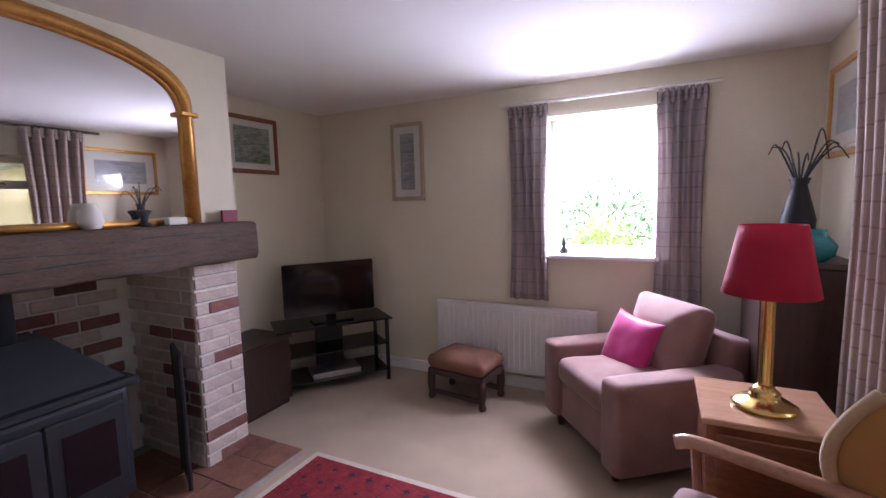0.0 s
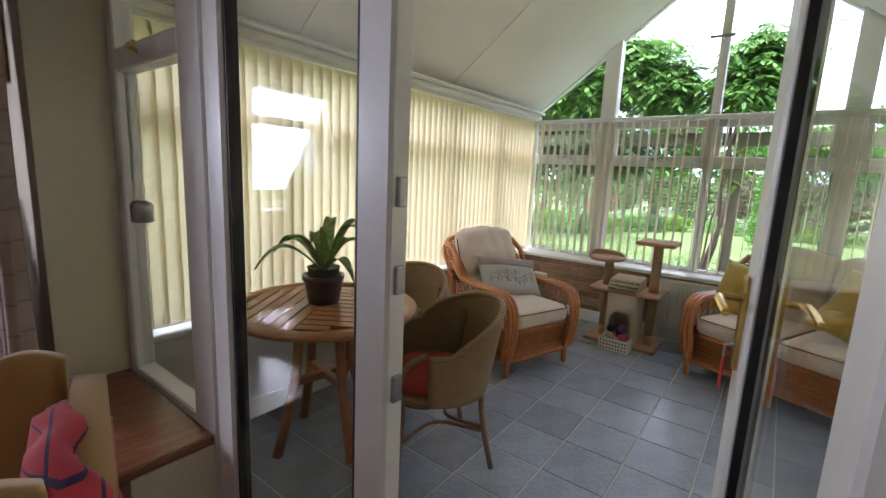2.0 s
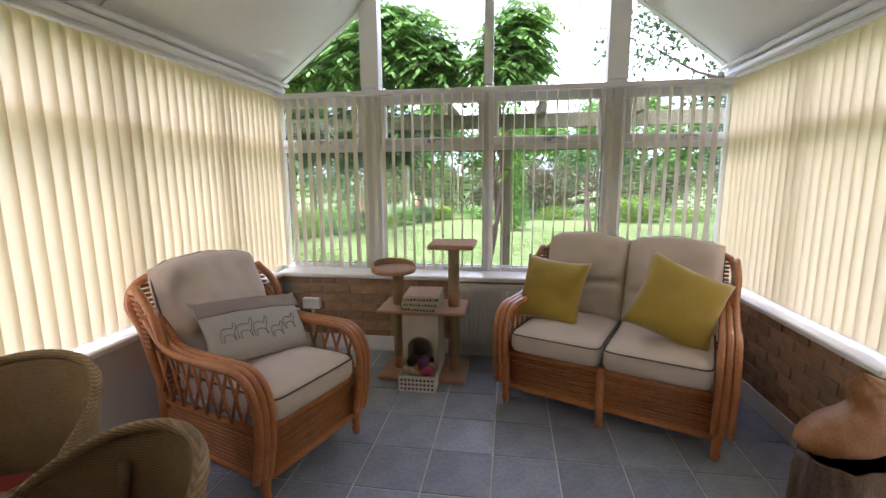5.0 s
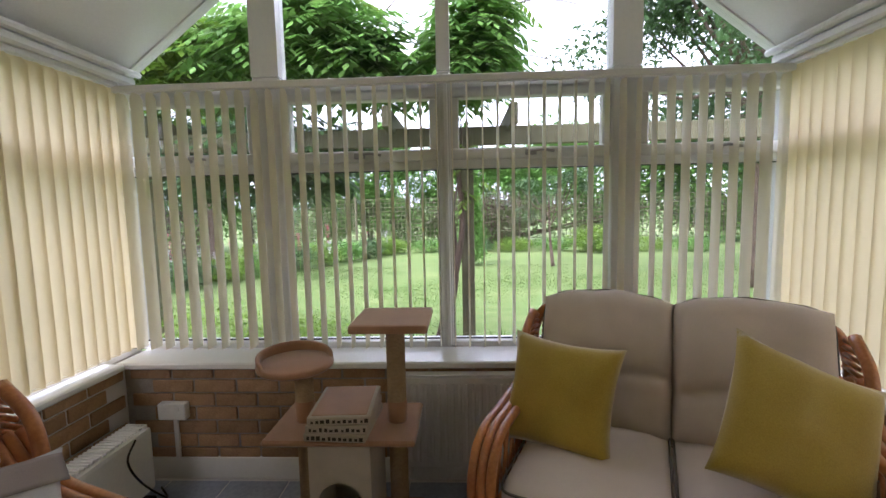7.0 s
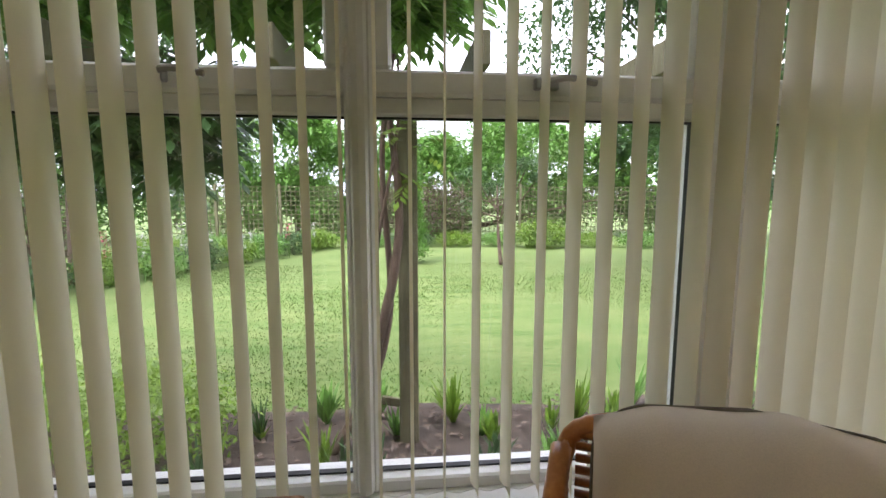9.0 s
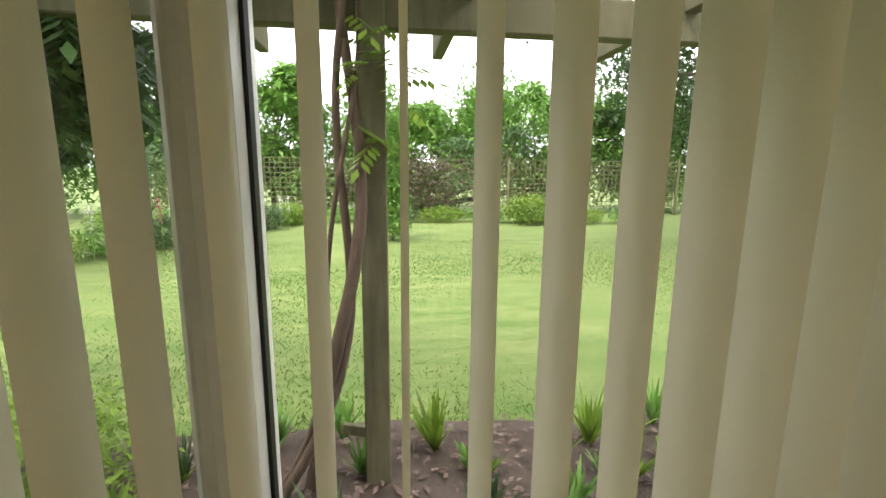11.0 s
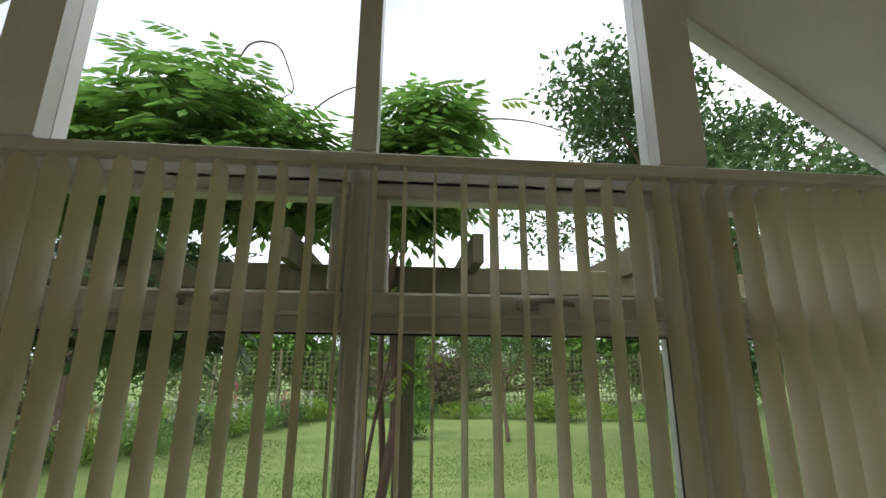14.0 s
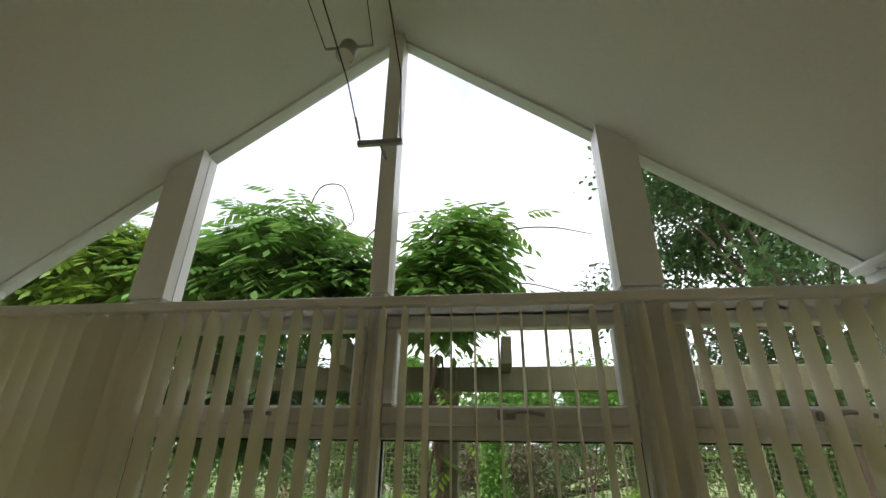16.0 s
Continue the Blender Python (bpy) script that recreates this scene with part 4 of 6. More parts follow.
def wicker_chair(at, rz, label):
    """A tub chair of woven wicker on cane legs; faces local -y."""
    t = thing("wicker_chair", at, label, "chair", "chairs round the table", rz)
    R = 0.27

    def shell(u, v):
        a = radians(-112 + 224 * u)
        back = max(0.0, math.cos(a)) ** 0.8
        top = 0.64 + 0.19 * back
        lo = 0.40
        z = lo + (top - lo) * v
        k = 1 + 0.22 * v * back + 0.05 * v
        return Vector((math.sin(a) * R * k * 1.04, math.cos(a) * R * k, z))
    part("backrest", sheet(shell, 40, 12, 0.014), M_WICKER, t, "woven tan wicker tub back", True)
    rim = [shell(i / 40, 1.0) for i in range(41)]
    part("rim", tb(rim, 0.017, 8), M_WICKER, t, "plaited wicker rim", True)
    part("seat", lt([(0.20, 0.385), (0.265, 0.39), (0.275, 0.405), (0.265, 0.42), (0.2, 0.42)], 28), M_WICKER, t, smooth=True)
    part("seat_cushion", lt([(0.1, 0.421), (0.235, 0.423), (0.25, 0.44), (0.235, 0.462), (0.15, 0.472), (0.02, 0.474)], 28), M_RED, t, "flat red seat cushion", True)
    for sx in (-1, 1):
        part("front_leg", tb(curve([(sx * 0.27, -0.12, 0.655), (sx * 0.285, -0.21, 0.62), (sx * 0.25, -0.24, 0.50), (sx * 0.21, -0.21, 0.38), (sx * 0.215, -0.22, 0.18), (sx * 0.23, -0.235, 0.0)], 5), 0.015, 8), M_CANE, t, "bent cane arm and leg", True)
        part("back_leg", tb(curve([(sx * 0.20, 0.24, 0.72), (sx * 0.19, 0.20, 0.40), (sx * 0.20, 0.22, 0.2), (sx * 0.225, 0.26, 0.0)], 5), 0.015, 8), M_CANE, t, "cane leg", True)
    part("stretcher", tb(curve([(-0.21, -0.21, 0.2), (-0.07, 0.0, 0.2), (-0.20, 0.21, 0.2)], 6), 0.010, 7), M_CANE, t, smooth=True)
    part("stretcher", tb(curve([(0.21, -0.21, 0.2), (0.07, 0.0, 0.2), (0.20, 0.21, 0.2)], 6), 0.010, 7), M_CANE, t, smooth=True)
    part("stretcher", tb(curve([(-0.2, 0.21, 0.22), (0.0, 0.08, 0.2), (0.2, 0.21, 0.22)], 6), 0.010, 7), M_CANE, t, smooth=True)
    return t


wicker_chair((2.15, 1.40, 0), -125, "tan wicker tub chair with a red seat pad at the table")
wicker_chair((2.47, 1.99, 0), -82, "tan wicker tub chair with a red seat pad beside the wall")

# round slatted table
TC, TR, TZ = (1.85, 1.90), 0.48, 0.77
table = thing("garden_table", (TC[0], TC[1], 0), "round slatted teak garden table", "table", rz=35)


def clipped_plank(bm, x0, x1, y0, y1, r):
    """A plank cut off by a circle."""
    pts = []
    n = 8
    for k in range(n + 1):
        y = y0 + (y1 - y0) * k / n
        h = math.sqrt(max(0.0, r * r - y * y))
        pts.append((min(x1, h), y))
    left = [(max(x0, -math.sqrt(max(0.0, r * r - y * y))), y) for _, y in pts]
    ring = pts + list(reversed(left))
    a = [bm.verts.new((x, y, TZ - 0.022)) for x, y in ring]
    b = [bm.verts.new((x, y, TZ)) for x, y in ring]
    bm.faces.new(list(reversed(a)))
    bm.faces.new(b)
    for i in range(len(ring)):
        j = (i + 1) % len(ring)
        bm.faces.new((a[i], a[j], b[j], b[i]))


RI = TR - 0.07
for i in range(6):
    bm = bmesh.new()
    y0 = -RI + 0.43 + i * 0.062
    if y0 < RI - 0.05:
        clipped_plank(bm, -RI, RI, y0 + 0.005, min(y0 + 0.058, RI - 0.004), RI)
        part("slat", bm, M_TEAK, table)
for i in range(11):
    x0 = -RI + 0.02 + i * 0.068
    bm = bmesh.new()
    lo = -math.sqrt(max(0.001, RI * RI - max(abs(x0), abs(x0 + 0.06)) ** 2))
    if lo < -0.05 and x0 + 0.06 < RI:
        box(bm, x0, x0 + 0.058, lo, -RI + 0.43, TZ - 0.022, TZ)
        part("slat", bm, M_TEAK, table)
bm = bmesh.new()
prof = [(RI + 0.002, TZ - 0.03), (TR - 0.008, TZ - 0.03), (TR, TZ - 0.02), (TR, TZ - 0.008), (TR - 0.008, TZ + 0.001), (RI + 0.002, TZ + 0.001)]
rings = [[bm.verts.new((r * math.cos(2 * math.pi * k / 56), r * math.sin(2 * math.pi * k / 56), z)) for k in range(56)] for r, z in prof]
for i in range(6):
    a, b = rings[i], rings[(i + 1) % 6]
    for k in range(56):
        bm.faces.new((a[k], a[(k + 1) % 56], b[(k + 1) % 56], b[k]))
part("tabletop_rim", bm, M_TEAK, table, "turned teak rim", True)
bm = bmesh.new()
box(bm, -0.36, 0.36, -0.03, 0.03, TZ - 0.07, TZ - 0.03)
box(bm, -0.03, 0.03, -0.36, 0.36, TZ - 0.071, TZ - 0.031)
part("support", bm, M_TEAK, table)
for k in range(4):
    a = radians(45 + 90 * k)
    c, s = math.cos(a), math.sin(a)
    part("leg", tb([(c * 0.14, s * 0.14, TZ - 0.05), (c * 0.17, s * 0.17, 0.38), (c * 0.27, s * 0.27, 0.0)], 0.026, 10), M_TEAK, table, smooth=True)
bm = bmesh.new()
box(bm, -0.16, 0.16, -0.02, 0.02, 0.36, 0.40, 0.004, pose(0, 0, 0, 0, 0, 45))
box(bm, -0.16, 0.16, -0.02, 0.02, 0.361, 0.401, 0.004, pose(0, 0, 0, 0, 0, -45))
part("brace", bm, M_TEAK, table)

# potted plant on the table
pot = thing("potted_plant", (1.86, 1.93, TZ + 0.002), "leafy green plant in a brown ceramic pot on the table", "plant")
part("pot", lt([(0.075, 0), (0.08, 0.004), (0.10, 0.12), (0.108, 0.125), (0.108, 0.15), (0.098, 0.15), (0.09, 0.125), (0.02, 0.122)], 28), M_POT, pot, smooth=True)
part("inner_pot", lt([(0.06, 0.123), (0.072, 0.125), (0.082, 0.185), (0.086, 0.19), (0.078, 0.19), (0.072, 0.178), (0.01, 0.176)], 24), M_BLACKM, pot, "black nursery pot", True)
rng = random.Random(11)
for i in range(12):
    az = 2 * math.pi * (i * 0.382) + rng.uniform(-0.2, 0.2)
    L = rng.uniform(0.24, 0.40)
    rise = rng.uniform(0.10, 0.30)
    droop = rng.uniform(0.02, 0.16)
    wd = rng.uniform(0.026, 0.038)

    def leaf(u, v, az=az, L=L, rise=rise, droop=droop, wd=wd):
        r = 0.015 + L * u * 0.85
        z = 0.17 + rise * math.sin(min(1, u * 1.25) * math.pi / 2) - droop * u ** 3
        w = wd * math.sin(math.pi * min(1.0, 0.08 + u * 0.92)) ** 0.7 * (2 * v - 1)
        return Vector((math.cos(az) * r - math.sin(az) * w, math.sin(az) * r + math.cos(az) * w, z + abs(2 * v - 1) * 0.012))
    part("leaf", sheet(leaf, 10, 2, 0.0012), M_PLANT, pot, smooth=True)

# cat tree
cat = thing("cat_tree", (4.60, 1.085, 0), "tan plush cat tree with sisal posts and platforms", "cat tree")
part("base", bx(-0.17, 0.20, -0.31, 0.31, 0.0, 0.03, 0.008), M_CATBROWN, cat)
for y, z1 in ((-0.215, 0.94), (0.19, 0.75)):
    part("post", lt([(0.038, 0.03), (0.04, 0.032), (0.04, z1)], 18, (0.02, y, 0)), M_SISAL, cat, "sisal-wrapped post", True)
    for za, zb in ((0.03, 0.12), (0.42, 0.485), (0.51, 0.60)):
        part("post_sleeve", lt([(0.0415, za), (0.042, za + 0.003), (0.042, zb)], 18, (0.02, y, 0)), M_CATBROWN, cat, "brown plush sleeve", True)
part("middle_platform", bx(-0.17, 0.19, -0.31, 0.31, 0.485, 0.51, 0.008), M_CATBROWN, cat)
part("top_platform", bx(-0.17, 0.15, -0.37, -0.06, 0.94, 0.975, 0.012, None, 2), M_CATBROWN, cat)
bm = lt([(0.02, 0.748), (0.15, 0.75), (0.16, 0.76), (0.16, 0.775), (0.15, 0.782), (0.02, 0.784)], 32, (0.0, 0.215, 0))
part("perch", bm, M_CATBROWN, cat, "round plush perch", True)


def perch_lip(u, v):
    a = radians(-75 + 220 * u)
    h = 0.055 * math.sin(math.pi * u) ** 0.4
    return Vector((0.0 + 0.158 * math.cos(a), 0.215 + 0.158 * math.sin(a), 0.77 + h * v))


part("perch_lip", sheet(perch_lip, 24, 3, 0.016), M_CATBROWN, cat, "raised plush lip", True)
bm = bmesh.new()
# hutch: a box with an arched mouth
H0, H1 = 0.03, 0.478
arch = [(-0.095, H0 + 0.11)] + [(-0.095 * math.cos(radians(k)), H0 + 0.20 + 0.095 * math.sin(radians(k))) for k in range(0, 181, 15)] + [(0.095, H0 + 0.11)]
outer = [(-0.125, H0)] + [(-0.125, H0 + 0.2)] + [(-0.125 + 0.25 * k / 10, H1) for k in range(0, 11)] + [(0.125, H0 + 0.2), (0.125, H0)]
for x in (-0.15, -0.14):
    a = [bm.verts.new((x, y, z)) for y, z in arch]
    o = [bm.verts.new((x, y, z)) for y, z in outer]
    for i in range(len(arch) - 1):
        bm.faces.new((a[i], a[i + 1], o[i + 1], o[i]))
box(bm, -0.15, -0.14, -0.125, 0.125, H0, H0 + 0.11)
box(bm, -0.14, 0.17, -0.125, -0.115, H0, H1)
box(bm, -0.14, 0.17, 0.115, 0.125, H0, H1)
box(bm, 0.16, 0.17, -0.115, 0.115, H0, H1)
part("hutch", bm, M_CATCREAM, cat, "cream plush hutch with an arched mouth")
# black slab added on the hutch floor to paint the shade inside
part("hutch_shade_panel", bx(-0.13, 0.155, -0.113, 0.113, H0, H0 + 0.02), M_BLACKM, cat, "black panel for the shade inside the hutch")
for i in range(3):
    tray = thing("cat_tray", (4.55, 1.085 - 0.004 * i, 0.512 + i * 0.036), "flat printed cardboard tray stacked on the cat tree", "tray", "stacked trays", rz=3 * i - 3)
    part("tray_body", bx(-0.13, 0.17, -0.125, 0.125, 0, 0.034, 0.004), M_CARD, tray)
    if i == 2:
        part("tray_panel", bx(-0.115, 0.155, -0.108, 0.108, 0.034, 0.0365), M_CATBROWN, tray, "brown scratching panel")
    bm = bmesh.new()
    r2 = random.Random(i)
    for k in range(11):
        y = -0.115 + k * 0.0215
        box(bm, -0.1325, -0.1302, y, y + r2.uniform(0.008, 0.015), 0.009, 0.009 + r2.uniform(0.008, 0.016))
    part("printed_pattern", bm, M_DARKFLECK, tray, "dark animal print band")
basket = thing("toy_basket", (4.36, 1.08, 0.0), "small white spotted basket of cat toys", "basket")
bm = bmesh.new()
for a, b, c, d in ((-0.07, 0.07, -0.125, -0.118), (-0.07, 0.07, 0.118, 0.125), (-0.07, -0.063, -0.118, 0.118), (0.063, 0.07, -0.118, 0.118)):
    box(bm, a, b, c, d, 0, 0.105)
box(bm, -0.063, 0.063, -0.118, 0.118, 0, 0.008)
part("basket_body", bm, M_WPLASTIC, basket)
bm = bmesh.new()
for r in range(3):
    for k in range(9):
        bmesh.ops.create_circle(bm, cap_ends=True, radius=0.009, segments=8, matrix=Matrix.Translation((-0.0712, -0.105 + k * 0.026, 0.022 + r * 0.03)) @ Matrix.Rotation(radians(-90), 4, "Y"))
part("spots", bm, mat("plum_spots", (0.14, 0.05, 0.09), 0.6, bump=0), basket, "plum printed spots")
for k, (c, y, z) in enumerate(((M_FLOWER_P, -0.06, 0.12), (M_CATCREAM, 0.05, 0.12), (mat("orange_felt", (0.5, 0.2, 0.05), 0.95), 0.0, 0.145), (M_BLACKM, 0.03, 0.18), (mat("purple_felt", (0.12, 0.05, 0.14), 0.95), -0.03, 0.175))):
    toy = solid("cat_toy", pillow(0.11, 0.09, 0.07, None, 8, 0.3, 0, k + 20), c, "soft felt cat toy in the spotted basket", "toy", smooth=True, group="cat toys")
    toy.matrix_world = pose(4.37, 1.08 + y, z, 20 * k, 15, 40 * k)

# gable wall fittings
rad_g = thing("radiator", (4.93, 0.2, 0.10), "white ribbed panel radiator under the gable windows", "radiator")


def radiator_parts(t, length, height, ribs):
    """Panel along local y, face towards -x."""
    panel = part("panel", bx(-0.012, 0.03, -length / 2, length / 2, 0, height, 0.008), M_RAD, t)
    step = length / ribs
    for i in range(ribs):
        part("rib", bx(-0.022, -0.01, -length / 2 + i * step + step * 0.25, -length / 2 + i * step + step * 0.75, 0.035, height - 0.035, 0.004), M_RAD, panel)
    part("top_grille", bx(-0.012, 0.045, -length / 2, length / 2, height + 0.001, height + 0.008, 0.002), M_RAD, t)
    part("pipe", tb([(0.02, -length / 2 + 0.04, 0.0), (0.02, -length / 2 + 0.04, -0.09)], 0.009, 8), M_RAD, t)
    part("valve", lt([(0.014, -0.06), (0.018, -0.05), (0.018, 0.0), (0.01, 0.006)], 12, (0.02, length / 2 - 0.03, 0)), M_WPLASTIC, t)


radiator_parts(rad_g, 1.4, 0.48, 40)
sock = thing("socket_box", (4.985, 2.11, 0.385), "white double socket box with trunking on the brick wall", "socket")
part("box", bx(-0.045, 0.0, -0.075, 0.075, -0.045, 0.045, 0.006), M_WPLASTIC, sock)
part("trunking", bx(-0.018, 0.0, -0.012, 0.012, -0.265, -0.045, 0.003), M_WPLASTIC, sock)
for y in (-0.035, 0.035):
    part("switch", bx(-0.050, -0.045, y - 0.008, y + 0.008, 0.01, 0.03, 0.002), M_WPLASTIC, sock)
heat = thing("convector_heater", (4.53, 2.2, 0), "white portable convector heater with a slotted top", "heater")
part("case", bx(-0.30, 0.30, -0.065, 0.065, 0.05, 0.37, 0.02, None, 2), M_WPLASTIC, heat)
for i in range(26):
    part("grille_bar", bx(-0.285 + i * 0.0225, -0.275 + i * 0.0225, -0.052, 0.055, 0.371, 0.385, 0.002), M_RAD, heat)
for x in (-0.22, 0.22):
    part("foot", bx(x - 0.015, x + 0.015, -0.11, 0.11, 0, 0.05, 0.004), M_BLACK, heat)
part("flex", tb(curve([(0.18, -0.07, 0.36), (0.1, -0.09, 0.30), (0.16, -0.10, 0.16), (0.26, -0.14, 0.02), (0.35, -0.05, 0.012)], 6), 0.005, 6), M_BLACK, heat, "black mains flex", True)

# stump with a carving
stump = thing("tree_stump", (3.40, -0.84, 0), "sawn tree stump with dark rough bark", "stump")


def stump_side(u, v):
    a = 2 * math.pi * u
    r = 0.155 * (1 + 0.12 * math.sin(3 * a + 1) + 0.06 * math.sin(7 * a)) * (1.08 - 0.1 * v)
    r += 0.012 * noise.noise(Vector((math.cos(a) * 4, math.sin(a) * 4, v * 3)))
    return Vector((r * math.cos(a), r * math.sin(a), 0.33 * v))


part("bark", sheet(stump_side, 48, 6, 0.01), M_BARK, stump, smooth=True)
bm = bmesh.new()
bm.faces.new([bm.verts.new(stump_side(i / 48, 1.0) * 0.99 + Vector((0, 0, 0.002))) for i in range(48)])
bmesh.ops.solidify(bm, geom=bm.faces[:], thickness=0.02)
part("sawn_top", bm, M_CUT, stump, "pale sawn top")


def carving(u, v):
    a = 2 * math.pi * u
    prof = [0.06, 0.11, 0.13, 0.135, 0.125, 0.10, 0.075, 0.072, 0.075, 0.05, 0.006]
    k = v * 10
    i = min(9, int(k))
    r = prof[i] + (prof[i + 1] - prof[i]) * (k - i)
    lean = 0.10 * math.sin(v * 3.4 - 0.6)
    carve = 0.006 * math.sin(a * 9 + v * 14)
    return Vector(((r + carve) * 0.9 * math.cos(a), (r * 1.3 + carve) * math.sin(a) - lean, 0.335 + 0.33 * v))


solid("wood_carving", sheet(carving, 28, 26), M_CARVED, "polished carved wooden animal on the stump", "carving", smooth=True).location = (3.40, -0.83, 0)

# wire lights under the ridge
lights = thing("wire_spotlight", (4.90, 0.78, 3.06), "small steel spotlight hung on twin wires", "spotlight")
part("body", tb([(0.0, 0, 0.03), (-0.03, 0.0, -0.05)], 0.036, 18), M_STEEL, lights, smooth=True)
part("lens", tb([(-0.031, 0, -0.052), (-0.034, 0, -0.058)], 0.032, 18), M_WPLASTIC, lights, "frosted lens")
part("cross_bar", tb([(0, -0.10, 0.03), (0, 0.10, 0.03)], 0.006, 6), M_STEEL, lights)
for s in (-1, 1):
    part("hanger", tb([(0, s * 0.10, 0.03), (-0.35, s * 0.13, 0.17)], 0.002, 5), M_BLACK, lights)
bar = thing("wire_tensioner", (5.09, 0.675, 2.75), "small steel bar that holds two lighting wires", "bracket")
part("bar", bx(-0.012, 0.012, -0.095, 0.095, -0.012, 0.012, 0.003), M_STEEL, bar)
part("stem", tb([(0.0, 0, 0), (0.11, 0, 0.0)], 0.008, 8), M_STEEL, bar)
for s in (-1, 1):
    part("wire", tb([(0, s * 0.085, 0.012), (-0.15, s * 0.11, 0.20), (-0.9, s * 0.13, 0.44), (-3.6, s * 0.13, 0.47)], 0.003, 5), M_BLACKM, bar)
    part("turnbuckle", tb([(-0.008, s * 0.086, 0.02), (-0.06, s * 0.094, 0.09)], 0.006, 6), M_STEEL, bar)


# ---- living room furniture ----
# oak mantel beam with splits
def beam(u, v):
    a = 2 * math.pi * v
    c, s = math.cos(a), math.sin(a)
    e = 0.25
    yy = -0.15 + 1.94 * u
    w = 0.12 + 0.03 * noise.noise(Vector((yy * 3, 0, 1)))
    h = 0.115 + 0.015 * noise.noise(Vector((yy * 2.3, 2, 1)))
    rough = 1 + 0.07 * noise.noise(Vector((yy * 5, c * 3, s * 3))) + 0.04 * noise.noise(Vector((yy * 14, c * 9, s * 9)))
    return Vector((-2.40 + math.copysign(abs(c) ** e, c) * w * rough, yy, 1.345 + math.copysign(abs(s) ** e, s) * h * rough))


mantel = thing("mantel_beam", (0, 0, 0), "dark rough oak mantel beam with long splits", "mantel")
bm = sheet(beam, 40, 32)
part("timber", bm, M_BEAM, mantel, smooth=True)
part("timber_end", bx(-2.505, -2.295, 1.775, 1.789, 1.245, 1.445, 0.02), M_BEAM, mantel)
bm = bmesh.new()
for y0, y1, z in ((0.2, 0.95, 1.36), (1.0, 1.7, 1.40), (0.6, 1.35, 1.31), (1.35, 1.77, 1.37), (0.0, 0.5, 1.30)):
    tube(bm, curve([(-2.283, y0, z), (-2.281, (y0 + y1) / 2, z + 0.012), (-2.283, y1, z - 0.004)], 6), 0.005, 5, 0.002)
part("split", bm, M_BLACKM, mantel, "dark drying splits")

# overmantel mirror
mir = thing("overmantel_mirror", (-2.372, 0.755, 1.462), "large arched mirror in a gilt frame on the mantel", "mirror")
hw, sh = 0.70, 0.58


def arch_line(w, s, rise, n=28):
    pts = [Vector((0, -w, 0)), Vector((0, -w, s))]
    for k in range(1, n):
        a = math.pi * (1 - k / n)
        pts.append(Vector((0, math.cos(a) * w, s + rise * abs(math.sin(a)) ** 0.75)))
    return pts + [Vector((0, w, s)), Vector((0, w, 0))]


ln = arch_line(hw, sh, 0.30)
bm = bmesh.new()
for off, r in ((0.0, 0.030), (0.026, 0.017), (-0.026, 0.014)):
    tube(bm, [Vector((p.x + 0.02 - abs(off) * 0.4, p.y * (1 + off / hw), p.z + (off if p.z > sh + 0.02 else 0))) for p in ln], r, 8)
tube(bm, [(0.02, -hw - 0.02, 0.016), (0.02, hw + 0.02, 0.016)], 0.018, 8)
part("frame", bm, M_GOLD, mir, "moulded gilt frame", True)
for s in (-1, 1):
    part("collar", bx(-0.005, 0.055, s * hw - 0.05, s * hw + 0.05, sh - 0.012, sh + 0.012, 0.005), M_GOLD, mir, "gilt shoulder collar")
bm = bmesh.new()
bm.faces.new([bm.verts.new((0.006, p.y * 0.975, p.z)) for p in ln])
part("glass", bm, M_MIRROR, mir, "silvered mirror glass")

# small ornaments on the mantel
solid("mantel_card", bx(-2.33, -2.315, 1.60, 1.70, 1.462, 1.53, 0.002), mat("red_card", (0.20, 0.02, 0.03), 0.6), "small dark red card standing on the mantel", "card")
solid("mantel_box", bx(-2.36, -2.30, 1.28, 1.38, 1.462, 1.50, 0.004), M_PAPER, "small pale box on the mantel", "box")
solid("mantel_candle", lt([(0.03, 0), (0.03, 0.01), (0.014, 0.02), (0.02, 0.05), (0.035, 0.075), (0.02, 0.08)], 16, (-2.33, 1.18, 1.462)), M_BLACKM, "small dark candle holder on the mantel", "candle holder", smooth=True)
solid("mantel_jug", lt([(0.035, 0), (0.05, 0.03), (0.045, 0.08), (0.03, 0.10), (0.032, 0.115)], 16, (-2.33, 0.95, 1.462)), M_PAPER, "small cream jug on the mantel", "jug", smooth=True)

# stove
stove = thing("wood_stove", (-2.66, 0.72, 0.022), "black cast iron wood stove in the fireplace", "stove")
part("body", bx(-0.24, 0.24, -0.36, 0.36, 0.09, 0.66, 0.03, None, 2), M_BLACKM, stove)
part("top_plate", bx(-0.28, 0.28, -0.40, 0.40, 0.661, 0.70, 0.012), M_BLACKM, stove)
bm = bmesh.new()
a = [bm.verts.new(p) for p in ((-0.24, -0.36, 0.701), (0.22, -0.36, 0.701), (0.22, 0.36, 0.701), (-0.24, 0.36, 0.701), (-0.18, -0.16, 0.93), (0.0, -0.16, 0.93), (0.0, 0.16, 0.93), (-0.18, 0.16, 0.93))]
for f in ((0, 1, 5, 4), (1, 2, 6, 5), (2, 3, 7, 6), (3, 0, 4, 7), (4, 5, 6, 7)):
    bm.faces.new([a[i] for i in f])
part("canopy", bm, M_BLACKM, stove, "sloping iron canopy")
part("flue", tb([(-0.09, 0.0, 0.93), (-0.09, 0.0, 1.6)], 0.075, 20), M_BLACKM, stove, "round black flue pipe", True)
